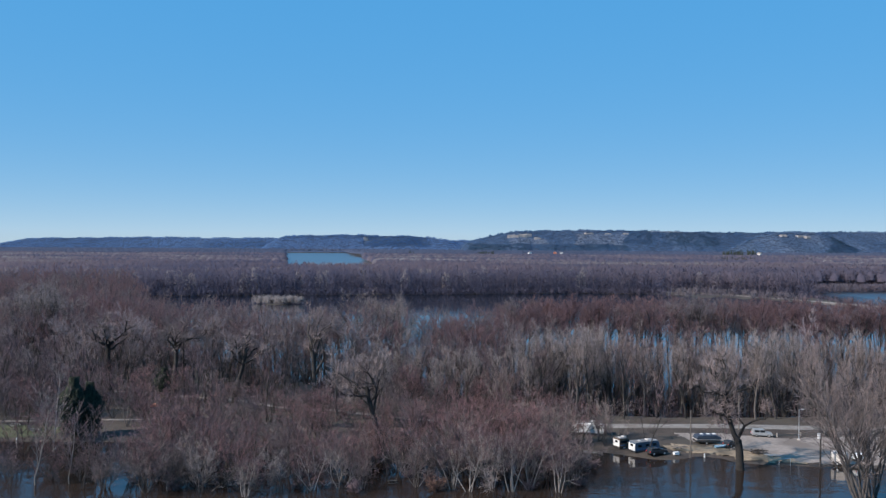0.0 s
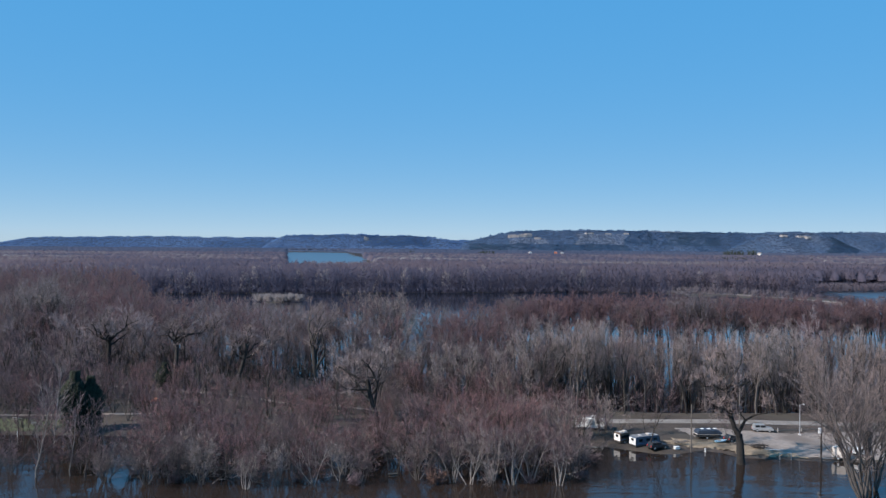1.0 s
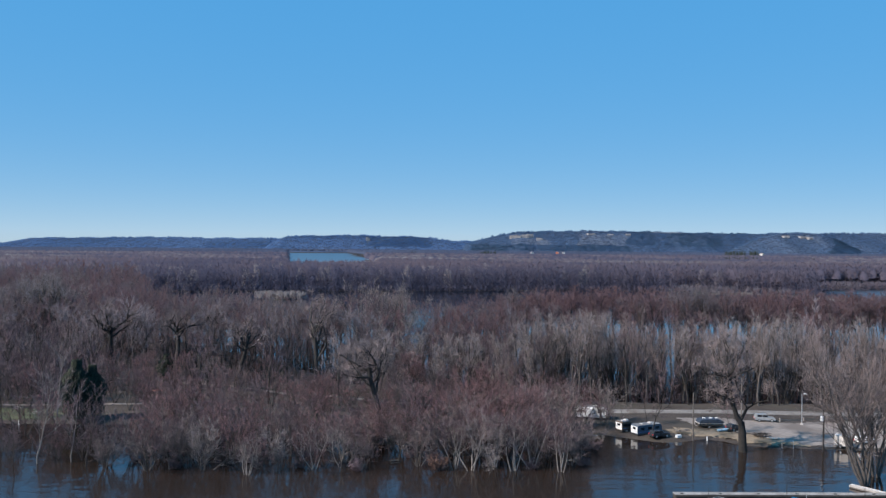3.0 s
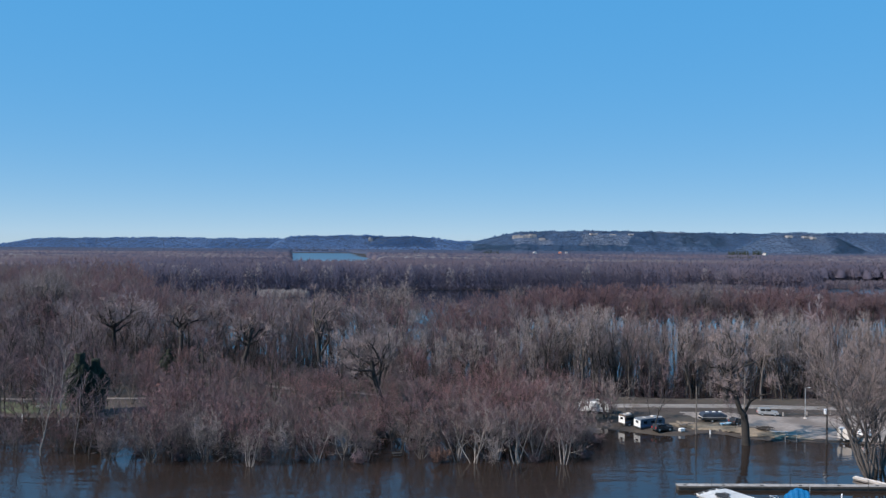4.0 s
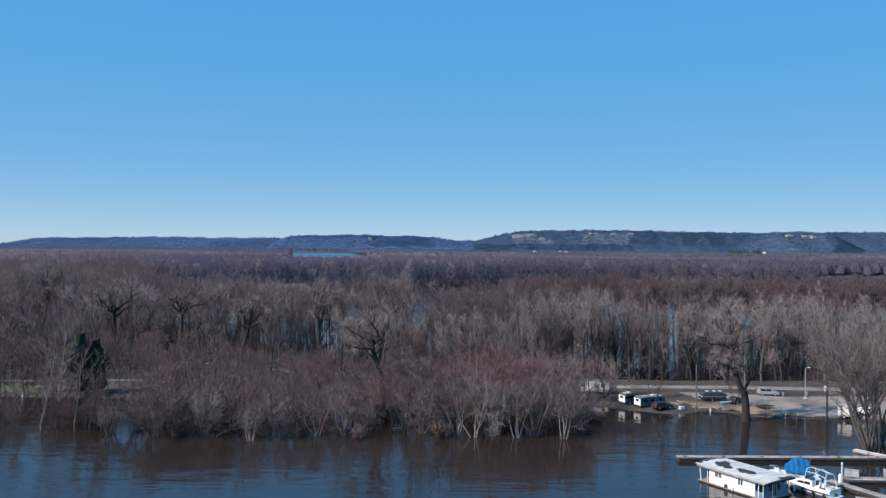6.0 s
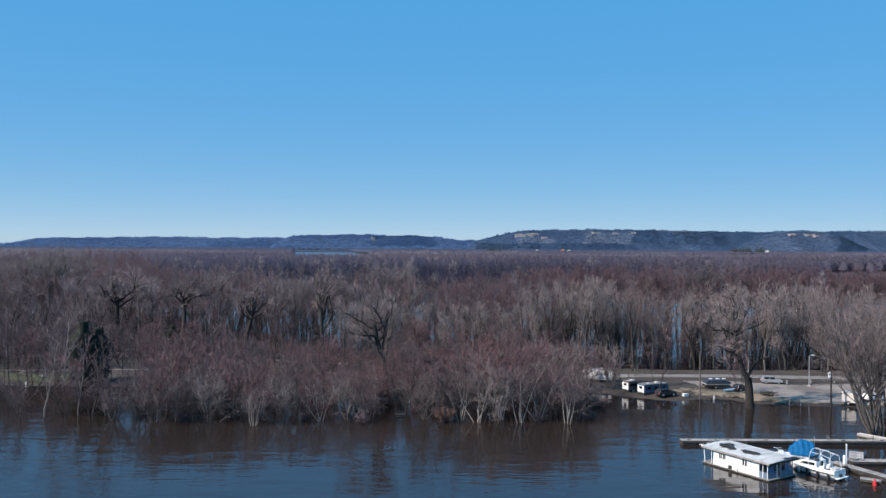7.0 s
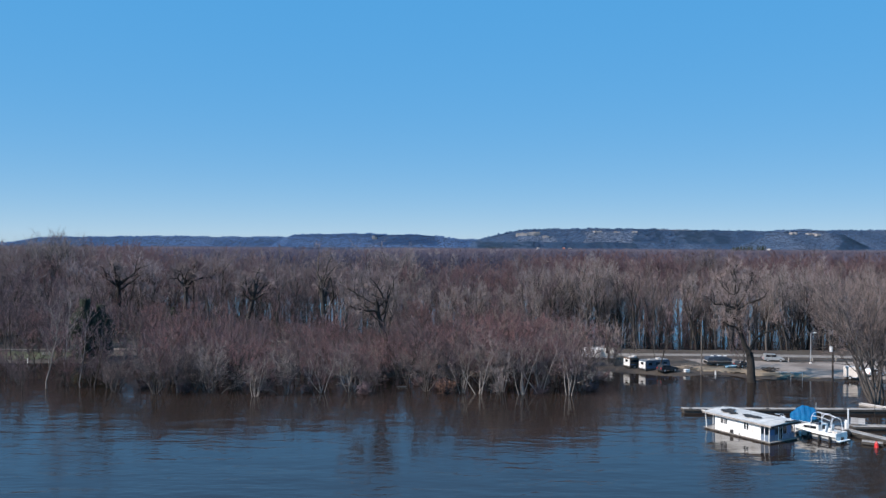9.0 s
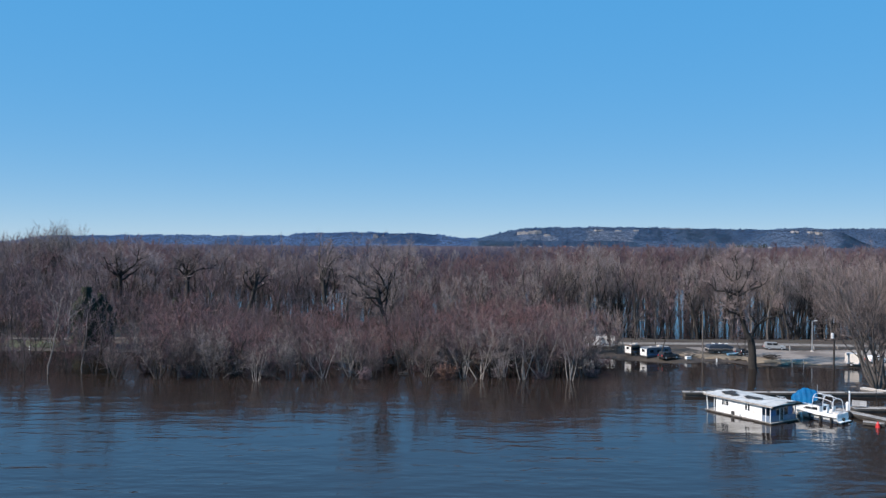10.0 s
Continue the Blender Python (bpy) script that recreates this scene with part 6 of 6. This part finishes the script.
# ---- poles and frames ----
def lamp_pole(x, y, tall, label):
    root = thing("light_pole", pose(x, y, height(x, y)), label, "light pole")
    part("pole", bm_rod((0, 0, 0), (0, 0, tall), 0.12, 10, 0.08), STEEL, root)
    part("base", bm_box(-0.25, 0.25, -0.25, 0.25, 0, 0.35, 0.03), CREAM, root)
    part("arm", bm_rod((0, 0, tall - 0.1), (0.8, 0, tall + 0.05), 0.05, 6), STEEL, root)
    part("lamp_head", bm_box(0.5, 1.15, -0.16, 0.16, tall - 0.05, tall + 0.14, 0.04), LAMP_GLASS, root)


def utility_pole(x, y, tall, label, box_at=0.0, lean=0.0):
    z = max(height(x, y), -0.6)
    root = thing("utility_pole", pose(x, y, z, 0, lean, 0), label, "utility pole")
    part("pole", bm_rod((0, 0, 0), (0, 0, tall), 0.17, 10, 0.12), BARK_DARK if box_at else BARK_GREY, root)
    if box_at:
        part("transformer", bm_rod((-0.32, 0, box_at - 0.5), (-0.32, 0, box_at + 0.55), 0.3, 12), CHROME, root, "pale grey transformer drum")
        part("bracket", bm_box(-0.1, 0.1, -0.14, 0.14, box_at + 0.1, box_at + 0.25), DARK_STEEL, root)
        part("conduit", bm_rod((0.19, 0, 0.3), (0.17, 0, tall * 0.7), 0.04, 6), DARK_STEEL, root)


lamp_pole(83.3, 186.0, 7.2, "pale steel lamp post at the gravel lot")
utility_pole(77.9, 164.0, 9.6, "dark wooden utility pole with a pale transformer drum", 7.0)
utility_pole(53.6, 171.6, 10.5, "thin weathered wooden pole on the bank")
utility_pole(73.0, 196.0, 9.0, "thin weathered wooden pole beside the road")
fr = thing("pipe_frame", pose(71.3, 165.6, 0.1, 0, 0, 10), "steel pipe frame standing in the shallows", "frame")
pipe(fr, "upright", [(-1.3, 0, -0.8), (-1.3, 0, 1.5)], 0.05, STEEL)
pipe(fr, "upright", [(1.3, 0, -0.8), (1.3, 0, 1.5)], 0.05, STEEL)
pipe(fr, "crossbar", [(-1.3, 0, 1.5), (1.3, 0, 1.5)], 0.05, STEEL)
for k in range(7):
    x = 79.5 + k * 6.0
    y = along([(79, 190.6), (95, 193), (125, 191.5)], x) - 1.6
    gp = thing("guard_post", pose(x, y, height(x, y)), "short grey timber guard post", "post", "guard posts")
    part("post", bm_box(-0.11, 0.11, -0.11, 0.11, -0.1, 0.95, 0.015), TIMBER, gp)
    part("cap", bm_box(-0.13, 0.13, -0.13, 0.13, 0.954, 0.99, 0.01), DARK_STEEL, gp)


# ---- camp ground on the left ----
def juniper(seed, tall, wide):
    """A dense evergreen: upright sprays round a trunk."""
    r = np.random.RandomState(seed)
    n = 4500
    u = r.uniform(0, 1, n) ** 0.8
    rad = wide * (0.25 + 0.75 * np.sin(np.clip(u * 1.02 + 0.12, 0, 1) * math.pi) ** 0.7) * np.sqrt(r.uniform(0.15, 1, n))
    ang = r.uniform(0, 6.283, n)
    rad *= 1 + 0.3 * np.sin(ang * 3 + u * 9 + seed) + 0.2 * np.sin(ang * 7 - u * 23)
    p = np.stack([np.cos(ang) * rad, np.sin(ang) * rad, 0.4 + u * tall * 0.9], 1)
    d = np.stack([np.cos(ang) * 0.5, np.sin(ang) * 0.5, np.full(n, 0.9)], 1) * r.uniform(0.4, 1.0, n)[:, None]
    side = np.cross(d, r.normal(size=(n, 3)))
    side *= (r.uniform(0.12, 0.26, n) / (np.linalg.norm(side, axis=1) + 1e-9))[:, None]
    other = np.cross(d, side)
    other *= (0.15 / (np.linalg.norm(other, axis=1) + 1e-9))[:, None]
    vs = np.stack([p + side, p - side * 0.5 + other, p - side * 0.5 - other, p + d], 1).reshape(-1, 3)
    tris = (np.arange(n)[:, None, None] * 4 + np.array([[0, 1, 3], [1, 2, 3], [2, 0, 3]])[None]).reshape(-1, 3)
    return mesh_arrays("juniper_crown", vs, tris, EVERGREEN)


for k, (x, y, tall, wide) in enumerate([(-84.9, 184.5, 14.8, 2.9), (-82.2, 187.0, 12.8, 2.3), (-82.0, 236.0, 8.0, 2.2), (-131.0, 226.0, 9.0, 2.6), (-112, 232, 8.0, 2.0)]):
    root = thing("juniper", pose(x, y, height(x, y), 0, 0, 70 * k), "dark evergreen juniper in the camp ground", "tree", "junipers")
    part("trunk", bm_rod((0, 0, -0.2), (0, 0, tall * 0.8), 0.22, 8, 0.05), BARK_DARK, root)
    part("foliage", juniper(60 + k, tall, wide), None, root)


def picnic_table(x, y, turn, z=None, wood=TIMBER, label="weathered wooden picnic table on the camp ground"):
    root = thing("picnic_table", pose(x, y, height(x, y) if z is None else z, 0, 0, turn), label, "table", "picnic tables")
    for k in range(5):
        part("plank", bm_box(-0.95, 0.95, -0.38 + k * 0.155, -0.24 + k * 0.155, 0.72, 0.76, 0.005), wood, root)
    for s in (-1, 1):
        part("bench", bm_box(-0.95, 0.95, s * 0.72 - 0.13, s * 0.72 + 0.13, 0.42, 0.46, 0.005), wood, root)
        legs = bmesh.new()
        rod(legs, (s * 0.7, -0.75, 0), (s * 0.7, -0.2, 0.72), 0.04, 6)
        rod(legs, (s * 0.7, 0.75, 0), (s * 0.7, 0.2, 0.72), 0.04, 6)
        rod(legs, (s * 0.7, -0.72, 0.4), (s * 0.7, 0.72, 0.4), 0.035, 6)
        part("leg_frame", legs, wood, root)


picnic_table(-7.5, 202.5, 8, None, CREAM, "pale painted picnic table on the camp ground")
picnic_table(-9.3, 153.0, 12, -0.35, TIMBER_WET, "dark picnic table half under flood water")
for x, y, a in ((-97, 190.5, 40), (-104, 195, -20), (-92, 207, 10), (-14, 171, 30)):
    picnic_table(x, y, a)
for x, y, tall in ((-96.5, 181.5, 1.5), (-8.2, 165.0, 1.1), (-84.0, 187.0, 1.4), (56.8, 172.2, 0.9)):
    mk = thing("marker_post", pose(x, y, max(height(x, y), -0.5)), "short white marker post at the water's edge", "post", "marker posts")
    part("post", bm_box(-0.12, 0.12, -0.12, 0.12, -0.1, tall, 0.02), WHITE, mk)
    part("cap", bm_box(-0.15, 0.15, -0.15, 0.15, tall + 0.004, tall + 0.06, 0.01), STEEL, mk)
canopy = thing("orange_canopy", pose(-76.0, 212.0, height(-76, 212), 0, 0, 15), "orange-red canvas canopy at a camp site", "canopy")
for sx in (-1, 1):
    for sy in (-1, 1):
        part("leg", bm_rod((sx * 1.2, sy * 1.0, 0), (sx * 1.2, sy * 1.0, 1.9), 0.03, 6), STEEL, canopy)
part("cloth", bm_prism([(-1.35, 1.85), (1.35, 1.85), (0, 2.45)], -1.15, 1.15), ORANGE, canopy)
bush = thing("bush", pose(-1.2, 147.6, 0), "rust-brown leafy bush at the water's edge", "bush")
gb = Growth(900, [level(3, 4, 0.15, 0.05, 0.3, 6, 0.1, (20, 60), 0.5, 0.5), level(2, 3, 0.2, 0.0, 0.3, 9, 0.1, (20, 70), 0.5, 0.5)], dict(length=0.55, radius=0.035, lift=0.0))
for k in range(14):
    gb.branch(Vector((gb.rng.uniform(-0.8, 0.8), gb.rng.uniform(-0.6, 0.6), -0.2)), turned(Vector((0, 0, 1)), radians(gb.rng.uniform(5, 50)), k * 0.45), gb.rng.uniform(1.5, 3.0), 0.05, 0)
bw, bt = tree_meshes("bush", gb, BARK_DARK, material("rust_leaves", (0.13, 0.07, 0.05), (0.24, 0.135, 0.1), 0.8, 0.9, island=0.35))
part("stem", bw, None, bush)
part("foliage", bt, None, bush)
bw2, bt2 = tree_meshes("shrub", gb, BARK_DARK, TWIG_BROWN)

# low brush in and behind the thicket
for x, y in grid_places(-64, 30, 150, 178, 11.0, 61, lambda x, y: not (-13 < x < -3 and y < 156)):
    sh = thing("shrub", pose(x, y, max(height(x, y), -0.5), 0, 0, rng.uniform(0, 360)) @ Matrix.Scale(rng.uniform(0.6, 1.0), 4), "bare brown shrub of the flooded thicket", "shrub", "shrubs")
    part("stem", bw2, None, sh)
    part("crown", bt2, None, sh)


# ---- far details ----
def house(x, y, turn, w, d, h, label, wall, roof):
    root = thing("farm_house", pose(x, y, 0, 0, 0, turn), label, "house", "far houses")
    part("wall", bm_prism([(-w / 2, 0), (w / 2, 0), (w / 2, h), (0, h + w * 0.32), (-w / 2, h)], -d / 2, d / 2), wall, root)
    for s in (-1, 1):
        part("roof", bm_prism([(0, h + w * 0.36), (s * w * 0.56, h - 0.1), (s * w * 0.56, h + 0.2), (0, h + w * 0.36 + 0.3)], -d / 2 - 0.4, d / 2 + 0.4), roof, root)
    for k in (-0.25, 0.25):
        part("window", bm_box(k * w - 0.6, k * w + 0.6, -d / 2 - 0.06, -d / 2 - 0.01, h * 0.4, h * 0.8), GLASS, root)


for x, y, turn, w, d, h, wall in ((250, 2300, 15, 8, 10, 21, WHITE), (330, 2350, -20, 8, 9, 22, ORANGE), (350, 2360, 10, 7, 9, 21, WHITE), (970, 2450, 30, 8, 12, 21, CREAM),
                                   (712, 1480, -75, 9, 18, 16, CREAM), (795, 1490, -80, 8, 16, 15, CREAM)):
    house(x, y, turn, w, d, h, "far white house among bare trees", wall, TIMBER)
GROVES = [(0.363, 2350, 30, 36), (0.386, 2360, 14, 41), (0.352, 1530, 14, 26), (0.368, 1535, 18, 27), (0.385, 1540, 14, 27), (0.31, 1520, 14, 24), (0.452, 1510, 22, 25), (0.05, 2400, 14, 30), (0.061, 2380, 10, 31), (-0.04, 2500, 8, 28)]
for bearing, y, half, tall in GROVES:
    far_woods("evergreen_grove", grid_places(bearing * y - half, bearing * y + half, y - 10, y + 8, 6.5, int(y + half), lambda x, y: True), 60, 3.6, tall, 0.8, "dark evergreen grove in the valley", EVERGREEN, spire=True, core=0.9, mid=0.15)


def outcrop(name, bearing, z, w, h):
    """A band of pale cliff on a bluff's flank: stacked blocks of rock."""
    verts, cols, rows, x0, x1 = BLUFFS[name]
    y = 3900.0
    for _ in range(4):
        i = max(0, min(cols, round((bearing / 1000 * y - x0) / (x1 - x0) * cols)))
        flank = [verts[i * rows + j] for j in range(rows - 1)]
        y = next((p[1] for p in flank if p[2] > z), flank[-1][1])
    r = random.Random(int(bearing))
    bm = bmesh.new()
    xx = -w / 2
    while xx < w / 2:
        wide = r.uniform(5, 11)
        hh = h * r.uniform(0.55, 1.0)
        box(bm, xx, xx + wide * 0.95, -6 + r.uniform(-3, 3), 40, -h, hh * 0.5, 0.6)
        box(bm, xx + 1, xx + wide * 0.8, -3, 40, hh * 0.5 + 0.2, hh * 0.8, 0.5)
        xx += wide
    ob = structure("cliff", bm_mesh("cliff", bm, ROCK), "pale limestone cliff breaking out of the wooded bluff", "cliff")
    ob.matrix_world = pose(bearing / 1000 * (y - 22), y - 22, z, 0, 0, r.uniform(-12, 12))


for row in CLIFFS:
    outcrop(*row)
